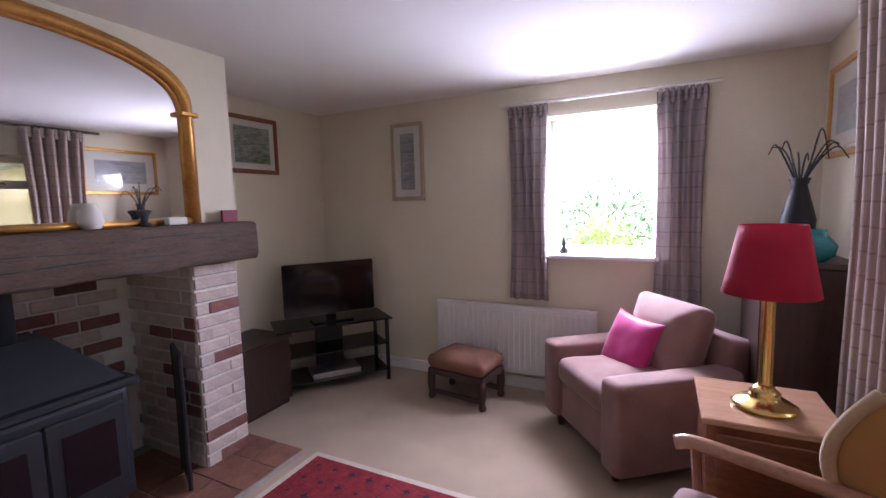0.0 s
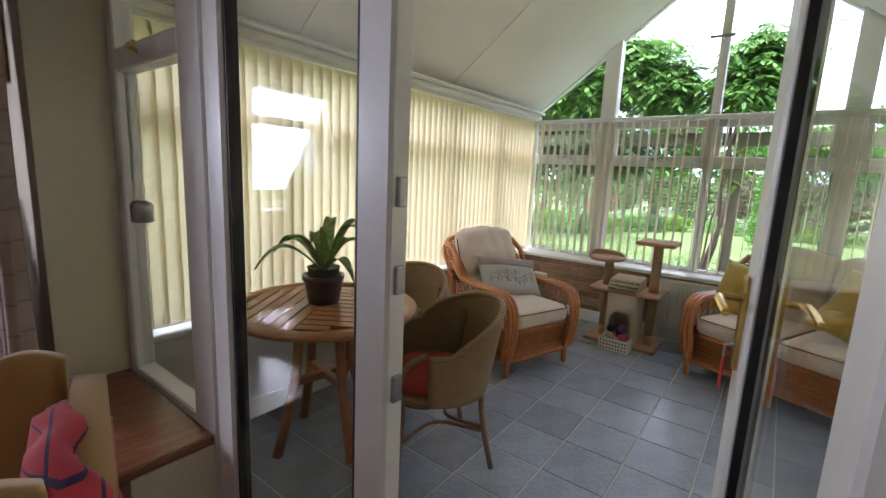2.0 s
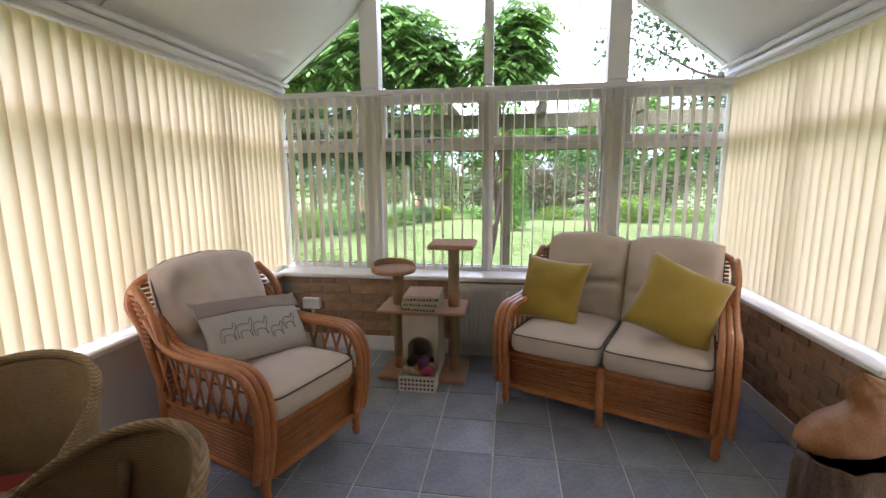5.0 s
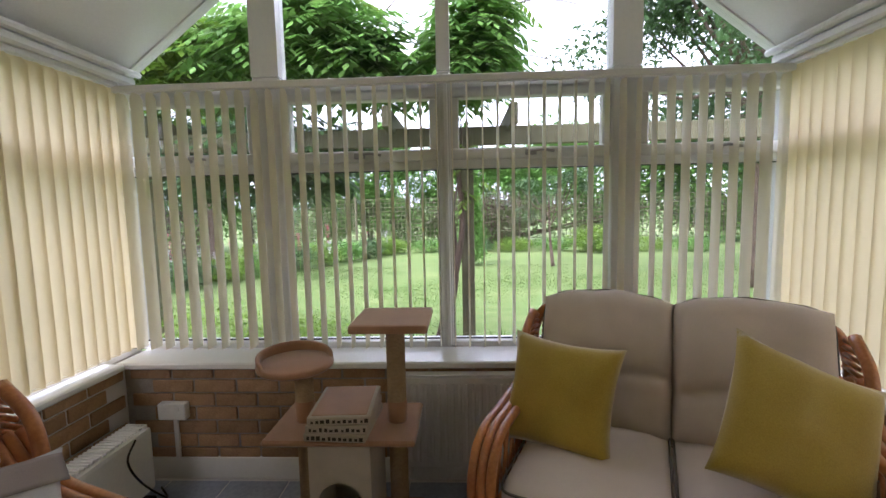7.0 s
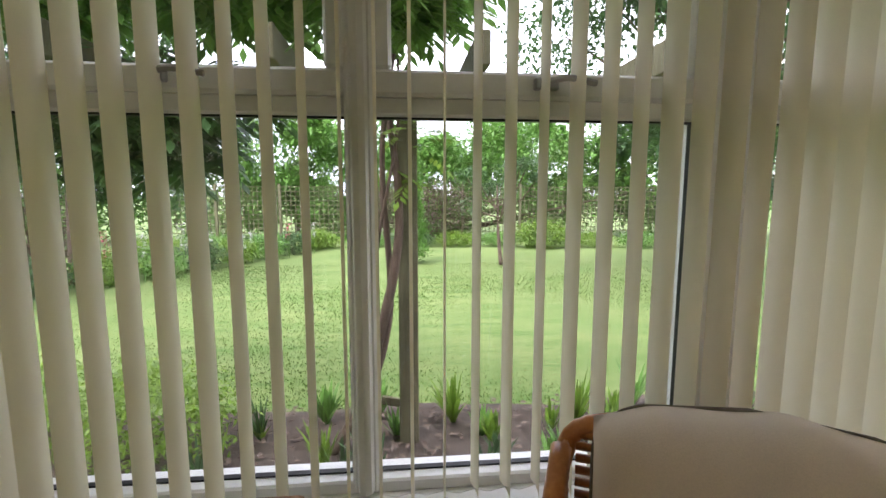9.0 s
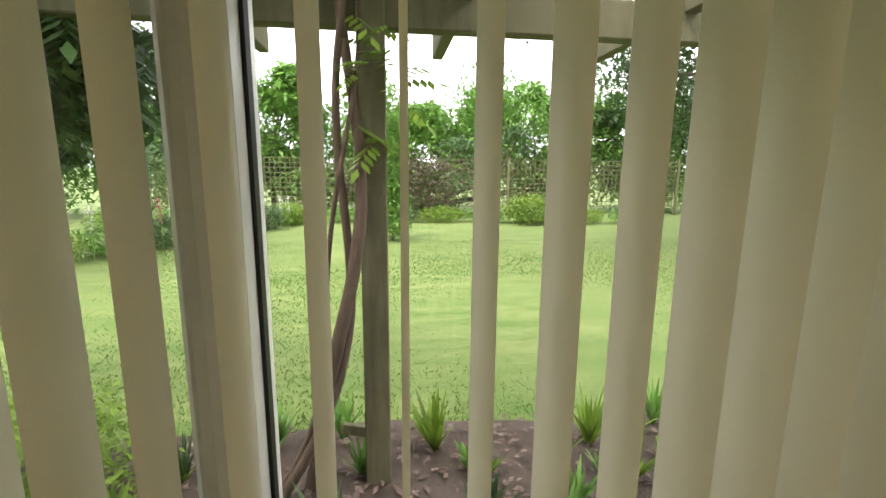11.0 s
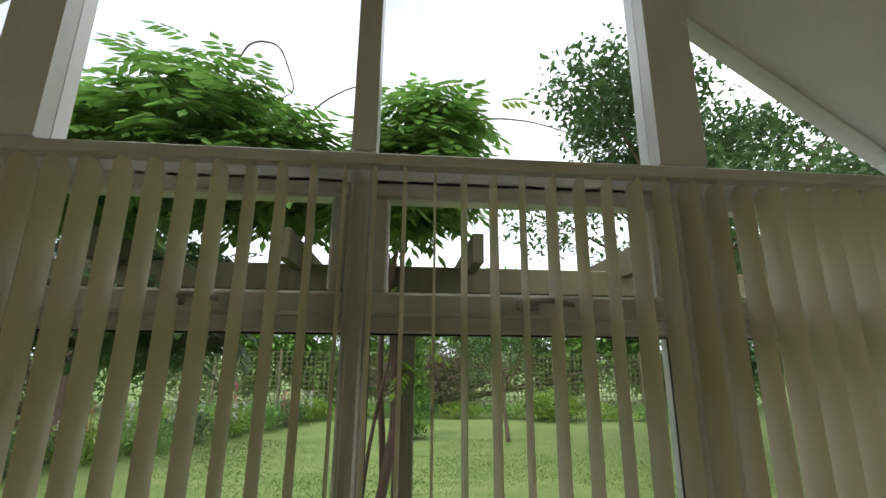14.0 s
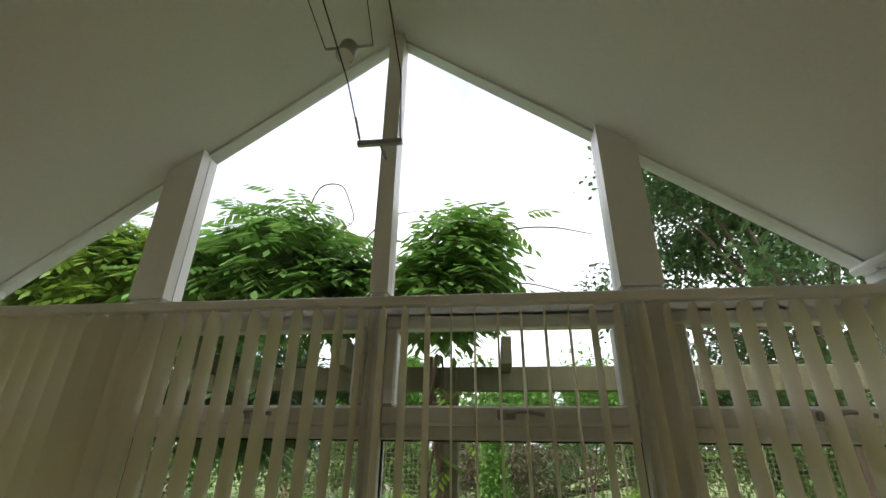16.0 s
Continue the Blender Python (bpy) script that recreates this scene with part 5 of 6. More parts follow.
for s in (-1, 1):
    d = part("stove_door", bx(0.241, 0.27, min(0, s * 0.32), max(0, s * 0.32), 0.16, 0.60, 0.01), M_BLACKM, stove)
    part("door_glass", bx(0.2705, 0.274, min(s * 0.06, s * 0.27), max(s * 0.06, s * 0.27), 0.24, 0.53), M_BLACK, d, "dark stove glass")
for x in (-0.2, 0.2):
    for y in (-0.3, 0.3):
        part("leg", lt([(0.03, 0), (0.022, 0.03), (0.028, 0.1)], 12, (x, y, 0)), M_BLACKM, stove)
fg = thing("fire_screen", (-2.36, 1.30, 0.022), "dark folding fire screen panel beside the stove", "fire screen", rz=-25)
part("mesh_panel", bx(-0.2, 0.06, -0.004, 0.004, 0.02, 0.74), M_BLACKM, fg)
part("frame", tb([(-0.2, 0, 0), (-0.2, 0, 0.76), (0.06, 0, 0.76), (0.06, 0, 0)], 0.012, 6), M_BLACKM, fg)

# pictures
def picture(name, m, w, h, frame_mat, art, label, border=0.05):
    p = thing(name, (0, 0, 0), label, "picture", "framed pictures")
    p.matrix_world = m
    bm = bmesh.new()
    f = 0.035
    for a, b, c, d in ((-w / 2, w / 2, -h / 2, -h / 2 + f), (-w / 2, w / 2, h / 2 - f, h / 2), (-w / 2, -w / 2 + f, -h / 2 + f, h / 2 - f), (w / 2 - f, w / 2, -h / 2 + f, h / 2 - f)):
        box(bm, a, b, -0.025, 0.0, c, d, 0.004)
    part("frame", bm, frame_mat, p)
    part("mount", bx(-w / 2 + f, w / 2 - f, -0.012, -0.002, -h / 2 + f, h / 2 - f), M_PAPER, p, "pale paper mount")
    part("print", bx(-w / 2 + f + border, w / 2 - f - border, -0.0145, -0.0125, -h / 2 + f + border, h / 2 - f - border), art, p, "small landscape print")
    g = part("glass", bx(-w / 2 + f, w / 2 - f, -0.019, -0.016, -h / 2 + f, h / 2 - f), M_GLASS, p)
    g.visible_shadow = False
    return p


picture("framed_picture", pose(-3.086, 2.50, 2.05, 0, 0, 90), 0.52, 0.46, M_MAHOG, M_ARTG, "landscape print in a dark red wooden frame")
picture("framed_picture", pose(-2.09, 3.326, 1.91, 0, 0, 0), 0.33, 0.68, mat("pale_gilt_frame", (0.45, 0.37, 0.25), 0.5, 0.2), M_ARTB, "tall narrow print in a pale wooden frame", 0.06)
picture("framed_picture", pose(0.806, 2.80, 1.98, 0, 0, -90), 0.78, 0.50, M_GOLD, M_ARTB, "wide landscape print in a gilt frame beside the curtain", 0.09)

# television on its stand
tv = thing("tv_stand", (-2.60, 2.80, 0), "black glass corner television stand", "tv stand", rz=53)
for k, (z, w, d) in enumerate(((0.10, 0.44, 0.20), (0.33, 0.44, 0.20), (0.55, 0.48, 0.22))):
    part("shelf", bx(-w, w, -d, d, z, z + 0.012, 0.004), M_BLACK, tv, "black glass shelf")
for x in (-0.44, 0.44):
    for y in (-0.17, 0.17):
        part("leg", tb([(x, y, 0), (x, y, 0.55)], 0.018, 10), M_BLACKM, tv, smooth=True)
part("spine", bx(-0.12, 0.12, 0.12, 0.18, 0.02, 0.55, 0.01), M_BLACKM, tv)
tele = thing("television", (-2.60, 2.80, 0.564), "flat black television with a dark screen", "television", rz=53)
part("stand_foot", bx(-0.17, 0.17, -0.10, 0.10, 0.0, 0.012, 0.004), M_BLACK, tele)
part("neck", bx(-0.04, 0.04, -0.01, 0.03, 0.012, 0.08), M_BLACK, tele)
part("bezel", bx(-0.385, 0.385, -0.012, 0.03, 0.055, 0.50, 0.006), M_BLACK, tele)
part("screen", bx(-0.37, 0.37, -0.0145, -0.0122, 0.072, 0.487), mat("dark_screen", (0.006, 0.005, 0.006), 0.08, bump=0), tele, "dark glossy screen")
solid("set_top_box", bx(-0.2, 0.2, -0.12, 0.12, 0, 0.045, 0.004), M_STEEL, "flat silver player on the lower shelf", "player").matrix_world = pose(-2.57, 2.77, 0.113, 0, 0, 53)
cab = thing("side_cabinet", (-2.86, 2.12, 0), "small dark wooden cabinet beside the chimney breast", "cabinet")
part("body", bx(-0.2, 0.2, -0.25, 0.25, 0.04, 0.52, 0.006), M_DARKWOOD, cab)
part("top", bx(-0.22, 0.22, -0.27, 0.27, 0.521, 0.545, 0.006), M_DARKWOOD, cab)
part("plinth", bx(-0.18, 0.18, -0.23, 0.23, 0, 0.04), M_DARKWOOD, cab)

# footstool
fs = thing("footstool", (-1.42, 2.98, 0), "dark wooden footstool with a brown padded top", "footstool", rz=-8)
for x in (-0.23, 0.23):
    for y in (-0.15, 0.15):
        part("leg", lt([(0.022, 0), (0.03, 0.02), (0.02, 0.05), (0.032, 0.12), (0.028, 0.22)], 12, (x, y, 0)), M_DARKWOOD, fs, smooth=True)
bm = bmesh.new()
box(bm, -0.25, 0.25, -0.17, 0.17, 0.20, 0.25, 0.006)
for y in (-0.15, 0.15):
    box(bm, -0.22, 0.22, y - 0.012, y + 0.012, 0.05, 0.08)
part("frame", bm, M_DARKWOOD, fs)
part("pad", pad(0.52, 0.36, 0.10, pose(0, 0, 0.305), 0.04, 0.04, seed=9), mat("brown_stool_fabric", (0.22, 0.10, 0.06), 0.9, var=0.2, scale=9, fine=120, bump=0.3), fs, "padded brown fabric top", True)

rad_n = thing("radiator", (-1.14, 3.27, 0.14), "white panel radiator under the small window", "radiator", rz=90)
radiator_parts(rad_n, 1.34, 0.55, 30)

# mauve armchair
arm = thing("upholstered_armchair", (-0.18, 2.80, 0), "mauve patterned upholstered armchair with rolled arms", "armchair", rz=-52)
for x in (-0.32, 0.32):
    for y in (-0.34, 0.34):
        part("foot", lt([(0.022, 0), (0.03, 0.05), (0.034, 0.07)], 12, (x, y, 0)), M_DARKWOOD, arm)
part("base", bx(-0.36, 0.36, -0.36, 0.40, 0.07, 0.36, 0.02, None, 2), M_MAUVE, arm)
for s in (-1, 1):
    bm = bx(s * 0.36 - 0.09, s * 0.36 + 0.09, -0.42, 0.36, 0.071, 0.585, 0.05, None, 4)
    part("armrest", bm, M_MAUVE, arm, "thick padded arm", True)
part("seat_cushion", pad(0.54, 0.66, 0.15, pose(0, -0.08, 0.42), 0.04, 0.03, seed=4), M_MAUVE, arm, smooth=True)
part("backrest", bx(-0.37, 0.37, 0.22, 0.42, 0.36, 0.78, 0.06, pose(0, 0, 0, -8, 0, 0), 4), M_MAUVE, arm, smooth=True)
part("back_cushion", pad(0.56, 0.50, 0.17, pose(0, 0.20, 0.66, 72, 0, 0), 0.05, 0.05, seed=6), M_MAUVE, arm, "plump back cushion", True)
scatter_cushion("cushion", "square magenta satin cushion on the mauve armchair", pose(-0.18, 2.80, 0, 0, 0, -52) @ pose(-0.06, 0.0, 0.62, 66, 4, 8), 0.38, 0.38, 0.14, M_MAGENTA, 12)

# side table and lamp
stb = thing("side_table", (0.32, 1.99, 0), "polished brown wooden side cabinet with a pale top", "side table")
part("top", bx(-0.22, 0.24, -0.22, 0.23, 0.665, 0.69, 0.004), M_PALEWOOD, stb, "pale polished top")
part("body", bx(-0.20, 0.22, -0.20, 0.21, 0.06, 0.664, 0.006), M_MAHOG, stb)
part("drawer", bx(-0.17, 0.19, -0.212, -0.201, 0.45, 0.63, 0.004), M_MAHOG, stb)
part("plinth", bx(-0.18, 0.20, -0.18, 0.19, 0.0, 0.06), M_MAHOG, stb)
lamp = thing("table_lamp", (0.33, 1.97, 0.691), "brass column table lamp with a crimson shade, unlit", "lamp")
part("base", lt([(0.11, 0), (0.115, 0.012), (0.10, 0.02), (0.085, 0.03), (0.06, 0.035), (0.05, 0.05), (0.055, 0.06), (0.04, 0.075), (0.03, 0.09)], 28), M_BRASS, lamp, "stepped brass base", True)
part("column", lt([(0.028, 0.09), (0.024, 0.1), (0.024, 0.46), (0.03, 0.47), (0.012, 0.50)], 20), M_BRASS, lamp, "brass column", True)
part("shade", sheet(lambda u, v: Vector(((0.162 - 0.052 * v) * math.cos(2 * math.pi * u), (0.162 - 0.052 * v) * math.sin(2 * math.pi * u), 0.46 + 0.27 * v)), 40, 4, 0.003), M_SHADE, lamp, "tapered crimson cloth shade", True)

# dark cabinet in the corner with vase
dc = thing("tall_cabinet", (0.60, 2.86, 0), "dark stained tall cabinet in the corner", "cabinet")
part("body", bx(-0.19, 0.20, -0.30, 0.30, 0.06, 1.17, 0.006), M_DARKWOOD, dc)
part("top", bx(-0.205, 0.205, -0.315, 0.315, 1.171, 1.20, 0.006), M_DARKWOOD, dc)
part("door", bx(-0.197, -0.191, -0.28, 0.28, 0.10, 1.13, 0.002), M_DARKWOOD, dc)
part("plinth", bx(-0.17, 0.19, -0.28, 0.28, 0, 0.06), M_DARKWOOD, dc)
solid("teal_pot", lt([(0.05, 0), (0.09, 0.03), (0.10, 0.08), (0.07, 0.12), (0.05, 0.14), (0.055, 0.16)], 24, (0.62, 2.66, 1.20)), M_TEAL, "round teal glazed pot on the dark cabinet", "pot", smooth=True)
vase = thing("vase_of_twigs", (0.60, 2.86, 1.20), "dark vase with bare leafy twigs on the cabinet", "vase")
part("vase_body", lt([(0.05, 0), (0.075, 0.08), (0.08, 0.2), (0.05, 0.32), (0.035, 0.38), (0.05, 0.42)], 24), M_BLACKM, vase, smooth=True)
rng = random.Random(8)
for k in range(9):
    a = rng.uniform(0, 6.28)
    r = rng.uniform(0.08, 0.2)
    part("twig", tb(curve([(0, 0, 0.36), (math.cos(a) * r * 0.5, math.sin(a) * r * 0.5, 0.50), (math.cos(a) * r, math.sin(a) * r, rng.uniform(0.55, 0.68)), (math.cos(a) * (r + 0.05), math.sin(a) * (r + 0.05), rng.uniform(0.5, 0.6))], 4), 0.006, 5, 0.003), M_BLACKM, vase)


# wing chair
wc = thing("wing_chair", (0.265, 1.33, 0), "ochre wing chair with wooden arms, a blanket over its back", "armchair", rz=-104)
for x in (-0.27, 0.27):
    for y in (-0.27, 0.30):
        part("leg", tb([(x, y, 0.0), (x, y * 0.95, 0.36)], 0.022, 10), M_MAHOG, wc, smooth=True)
part("seat_frame", bx(-0.29, 0.29, -0.30, 0.32, 0.25, 0.34, 0.01), M_OLIVE, wc)
part("seat_cushion", pad(0.54, 0.60, 0.14, pose(0, -0.02, 0.41), 0.04, 0.03, seed=14), M_MAUVE, wc, "faded pink seat cushion", True)


def wing_back(u, v):
    x = -0.30 + 0.60 * u
    top = 0.94 - 0.05 * (2 * u - 1) ** 2
    z = 0.36 + (top - 0.36) * v
    return Vector((x, 0.30 + 0.10 * v, z))


part("backrest", sheet(wing_back, 14, 10, 0.07), M_OLIVE, wc, "padded ochre back", True)
for s in (-1, 1):
    def wing(u, v, s=s):
        a = u * math.pi
        yy = 0.38 - 0.28 * v * (0.6 + 0.4 * math.sin(a * 0.9 + 0.3))
        z = 0.50 + 0.43 * u
        return Vector((s * (0.30 + 0.03 * v), yy, z + 0.03 * math.sin(v * math.pi)))
    w_ = part("wing", sheet(wing, 14, 8, 0.055), M_OLIVE, wc, "padded ochre wing", True)
    part("piping", tb([wing(k / 14, 1.0) for k in range(15)], 0.022, 8), M_OLIVE_P, w_, "pale rounded wing edge", True)
    part("armrest", tb(curve([(s * 0.31, -0.34, 0.60), (s * 0.32, -0.26, 0.615), (s * 0.31, 0.05, 0.60), (s * 0.30, 0.32, 0.58)], 5), 0.028, 10), M_PALEWOOD, wc, "polished wooden arm", True)
    part("arm_post", tb([(s * 0.30, -0.25, 0.34), (s * 0.31, -0.27, 0.60)], 0.018, 8), M_MAHOG, wc)


def throw(u, v):
    x = -0.13 + 0.46 * u
    s = v * 1.0 - 0.36
    if s < 0:
        y, z = 0.355 - 0.02, 0.99 + s
    else:
        y, z = 0.445 + 0.02 * math.sin(u * 9), 1.0 - s
    if abs(s) < 0.06:
        y = 0.395 + s * 0.8
        z = 1.005 - abs(s) * 0.3
    z -= 0.05 * (2 * u - 1) ** 2
    return Vector((x + 0.05 * v, y + 0.012 * math.sin(u * 17), z))


bl = solid("tartan_blanket", sheet(throw, 24, 26, 0.012), M_TARTAN, "red and purple tartan wool blanket over the wing chair", "blanket", smooth=True)
bl.matrix_world = pose(0.265, 1.33, -0.045, 0, 0, -104)


# curtains
def curtain(name, label, p0, p1, z0, z1, folds, depth, material, gather=0.0):
    a, b = Vector((*p0, 0)), Vector((*p1, 0))
    d = (b - a)
    nrm = Vector((-d.y, d.x, 0)).normalized()

    def fn(u, v):
        k = math.sin(u * folds * 2 * math.pi) * depth * (0.6 + 0.4 * v) + 0.01 * math.sin(u * 31 + v * 5)
        p = a + d * (0.5 + (u - 0.5) * (1 - gather * math.sin(v * math.pi)))
        return Vector((p.x, p.y, z0 + (z1 - z0) * v)) + nrm * k
    c = tagged(new(name), label, "curtain", "checked curtains")
    part("cloth", sheet(fn, folds * 10, 16, 0.004), material, c, smooth=True)
    bm = bmesh.new()
    for i in range(folds * 2):
        q = a + d * ((i + 0.5) / (folds * 2))
        box(bm, q.x - 0.012, q.x + 0.012, q.y - 0.02, q.y + 0.02, z1 - 0.075, z1 + 0.02, 0.006)
    part("pleat_heading", bm, material, c, "gathered pleat heading")
    return c


curtain("curtain", "checked mauve curtain beside the small window", (-1.14, 3.27), (-0.83, 3.27), 0.76, 2.24, 4, 0.03, M_CURTAIN_N, 0.1)
curtain("curtain", "checked mauve curtain beside the small window", (-0.10, 3.27), (0.20, 3.27), 0.76, 2.24, 4, 0.03, M_CURTAIN_N, 0.1)
curtain("curtain", "long checked beige curtain beside the garden door", (0.70, 1.90), (0.70, 2.42), 0.04, 2.34, 5, 0.05, M_CURTAIN, 0.15)
solid("curtain_pole", tb([(-1.2, 3.26, 2.27), (0.27, 3.26, 2.27)], 0.012, 10), M_UPVC, "thin white curtain pole over the small window", "curtain pole", smooth=True)
solid("curtain_pole", tb([(0.73, -0.3, 2.37), (0.73, 2.58, 2.37)], 0.014, 10), M_DARKWOOD, "dark curtain pole over the garden door", "curtain pole", smooth=True)
solid("sill_ornament", lt([(0.03, 0), (0.035, 0.02), (0.012, 0.05), (0.02, 0.08), (0.008, 0.13)], 14, (-0.74, 3.40, 1.122)), M_BLACKM, "small dark ornament on the window sill", "ornament", smooth=True)

# rug and hearth edge
rug = thing("rug", (-1.30, 0.95, 0.002), "red patterned wool rug with pale fringed edge", "rug", rz=0)
part("pile", bx(-0.62, 0.62, -0.9, 0.88, 0, 0.012, 0.003), M_RUG, rug)
part("border", bx(-0.66, 0.66, -0.94, 0.92, 0, 0.007), M_RUGE, rug, "pale fringe")
bm = bmesh.new()
r3 = random.Random(2)
for i in range(10):
    for j in range(14):
        x, y = -0.54 + i * 0.12, -0.82 + j * 0.125
        s = r3.uniform(0.012, 0.034)
        vs = [bm.verts.new((x + dx * s, y + dy * s, 0.0135)) for dx, dy in ((1, 0), (0.3, 0.3), (0, 1), (-0.3, 0.3), (-1, 0), (-0.3, -0.3), (0, -1), (0.3, -0.3))]
        bm.faces.new(vs)
tagged(part("motif", bm, M_RUGD, rug, "dark woven motifs"), kind="stuff")


# ---- garden ----
G0 = -0.06
bm = bmesh.new()
box(bm, -3000, 3000, -3000, 3000, G0 - 0.5, G0 - 0.06)
solid("ground", bm, M_GRASS, "grassy ground reaching into the distance", "ground", "structure")
nrng = np.random.default_rng(4)


def lawn(u, v):
    x = 6.9 + 13 * u
    y = -14 + 28 * v
    return Vector((x, y, G0 + 0.03 * noise.noise(Vector((x * 0.4, y * 0.4, 0))) - 0.02))


solid("lawn", sheet(lawn, 40, 60), M_GRASS, "mown green lawn with pale dry streaks", "lawn", "structure")
# short blades over the nearer lawn
n = 90000
bxs, bys = 7.0 + 7.0 * nrng.random(n) ** 1.4, nrng.uniform(-6, 7, n)
h = nrng.uniform(0.003, 0.015, n)
dx, dy = nrng.normal(0, 0.012, n), nrng.normal(0, 0.012, n)
sx, sy = nrng.normal(0, 0.004, n), nrng.normal(0, 0.004, n)
V = np.stack([np.stack([bxs - sx, bys - sy, np.full(n, G0 - 0.03)], 1), np.stack([bxs + sx, bys + sy, np.full(n, G0 - 0.03)], 1), np.stack([bxs + dx, bys + dy, G0 + h - 0.01], 1)], 1).reshape(-1, 3)
me = bpy.data.meshes.new("blades")
me.from_pydata(V.tolist(), [], np.arange(3 * n).reshape(-1, 3).tolist())
me.materials.append(M_BLADE)
tagged(part("grass", me, M_BLADE), "short green grass blades of the lawn", "grass", "", "stuff")


def bed(u, v):
    x = 5.3 + 1.75 * u
    y = -7 + 15 * v
    return Vector((x + (0.12 * noise.noise(Vector((0, y, 3))) if u > 0.9 else 0), y, G0 + 0.03 + 0.05 * math.sin(u * math.pi) + 0.03 * noise.noise(Vector((x * 3, y * 3, 1)))))


solid("flower_bed", sheet(bed, 16, 90), M_SOIL, "dark soil bed with bark mulch under the windows", "flower bed", "structure")
cen = np.stack([nrng.uniform(5.4, 7.0, 5000), nrng.uniform(-4, 5, 5000), np.full(5000, G0 + 0.085)], 1)
tagged(leaf_mesh("mulch", cen, 0.05, nrng, M_MULCH, 0, 0.5, 0.25), "brown bark chips on the bed", "mulch", "", "stuff")


def tuft(name, at, label, count, height, material, width=0.012, lean=0.6):
    t = thing(name, at, label, "plant", "bed plants")
    r = np.random.default_rng(int(abs(at[0] * 100 + at[1] * 10)))
    bm = bmesh.new()
    for k in range(count):
        az, L = r.uniform(0, 6.28), height * r.uniform(0.5, 1.1)
        l = lean * r.uniform(0.2, 1)
        pts = [Vector((math.cos(az) * l * L * s, math.sin(az) * l * L * s, L * (s - 0.5 * l * s * s))) for s in (0, 0.4, 0.75, 1.0)]
        side = Vector((-math.sin(az), math.cos(az), 0)) * width
        prev = None
        for i, p in enumerate(pts):
            w = side * (1, 0.9, 0.6, 0.05)[i]
            cur = (bm.verts.new(p - w), bm.verts.new(p + w))
            if prev:
                bm.faces.new((prev[0], prev[1], cur[1], cur[0]))
            prev = cur
    part("leaves", bm, material, t)
    return t


for x, y, h, mt, w in ((6.75, 0.25, 0.34, M_LEAF_Y, 0.016), (6.9, 0.72, 0.26, M_LEAF, 0.02), (6.7, -0.55, 0.38, M_LEAF_Y, 0.012), (6.85, -1.0, 0.36, M_LEAF, 0.012), (6.8, 1.05, 0.3, M_LEAF, 0.02), (6.6, -1.6, 0.4, M_LEAF, 0.012), (6.5, 0.05, 0.2, M_LEAF_Y, 0.02), (6.3, -0.3, 0.22, M_LEAF, 0.012)):
    tuft("border_plant", (x, y, G0 + 0.05), "strappy green border plant in the soil bed", 34, h, mt, w)


trng = random.Random(17)
for k in range(40):
    tuft("border_plant", (trng.uniform(5.75, 6.85), trng.uniform(-2.0, 1.7), G0 + 0.05), "strappy green border plant in the soil bed", 26, trng.uniform(0.14, 0.32), (M_LEAF_Y, M_LEAF, M_LEAF_D)[k % 3], trng.uniform(0.008, 0.018))


def bush(name, at, blobs, per, size, material, label, category="shrub", stems=5, narrow=0.45, seed=1, droop=0.2):
    t = thing(name, at, label, category, "garden shrubs")
    r = np.random.default_rng(seed)
    leaf_mesh("crown", cloud(r, blobs, per), size, r, material, droop, narrow, 1.0, t)
    bm = bmesh.new()
    for k in range(stems):
        b = blobs[k % len(blobs)]
        tube(bm, [(r.uniform(-0.08, 0.08), r.uniform(-0.08, 0.08), 0), (b[0] * 0.5, b[1] * 0.5, b[2] * 0.5), (b[0], b[1], b[2])], 0.03 * max(0.3, b[5]), 6, 0.008)
    part("stems", bm, M_BARK, t)
    return t


bush("low_box_shrub", (6.55, 1.95, G0), [(0, 0, 0.3, 0.4, 0.5, 0.3), (0, 0.9, 0.35, 0.4, 0.6, 0.35)], 2600, 0.045, M_LEAF_Y, "low small-leaved green shrub in the bed", seed=3)

# pergola
pg = thing("pergola", (6.57, 0.53, G0), "weathered timber pergola beside the windows", "pergola")
part("post", bx(-0.05, 0.05, -0.055, 0.055, 0.0, 2.12, 0.006), M_TIMBER, pg)
part("post", bx(-0.05, 0.05, 2.75, 2.85, 0.0, 2.12, 0.006), M_TIMBER, pg)
part("post", bx(-0.05, 0.05, -2.75, -2.65, 0.0, 2.12, 0.006), M_TIMBER, pg)
part("beam", bx(-0.035, 0.035, -3.6, 5.0, 1.99, 2.14, 0.006), M_TIMBER, pg)
for y in (-2.9, -1.3, -0.36, 0.62, 1.6, 2.6, 3.6):
    part("cross_rafter", bx(-0.35, 0.9, y - 0.03, y + 0.03, 2.10, 2.26, 0.006), M_TIMBER, pg)
part("stake", bx(0.05, 0.075, 0.02, 0.22, 0.22, 0.27, 0.003, pose(0, 0, 0, 12, 0, 0)), M_TIMBER, pg)

# wisteria over the pergola
wis = thing("wisteria", (6.5, 0.66, G0), "wisteria with twisted stems and a leafy green crown on the pergola", "climber")
bm = bmesh.new()
for k, (r0, ph) in enumerate(((0.035, 0), (0.025, 2), (0.014, 4))):
    tube(bm, [(0.05 * math.cos(z * 3.5 + ph) - 0.02, 0.12 * math.exp(-z * 1.8) * (2 + k) - 0.06 + 0.045 * math.sin(z * 3.5 + ph), z) for z in np.linspace(0, 2.2, 26)], r0, 7, r0 * 0.5)
part("trunk", bm, M_BARK, wis, smooth=True)


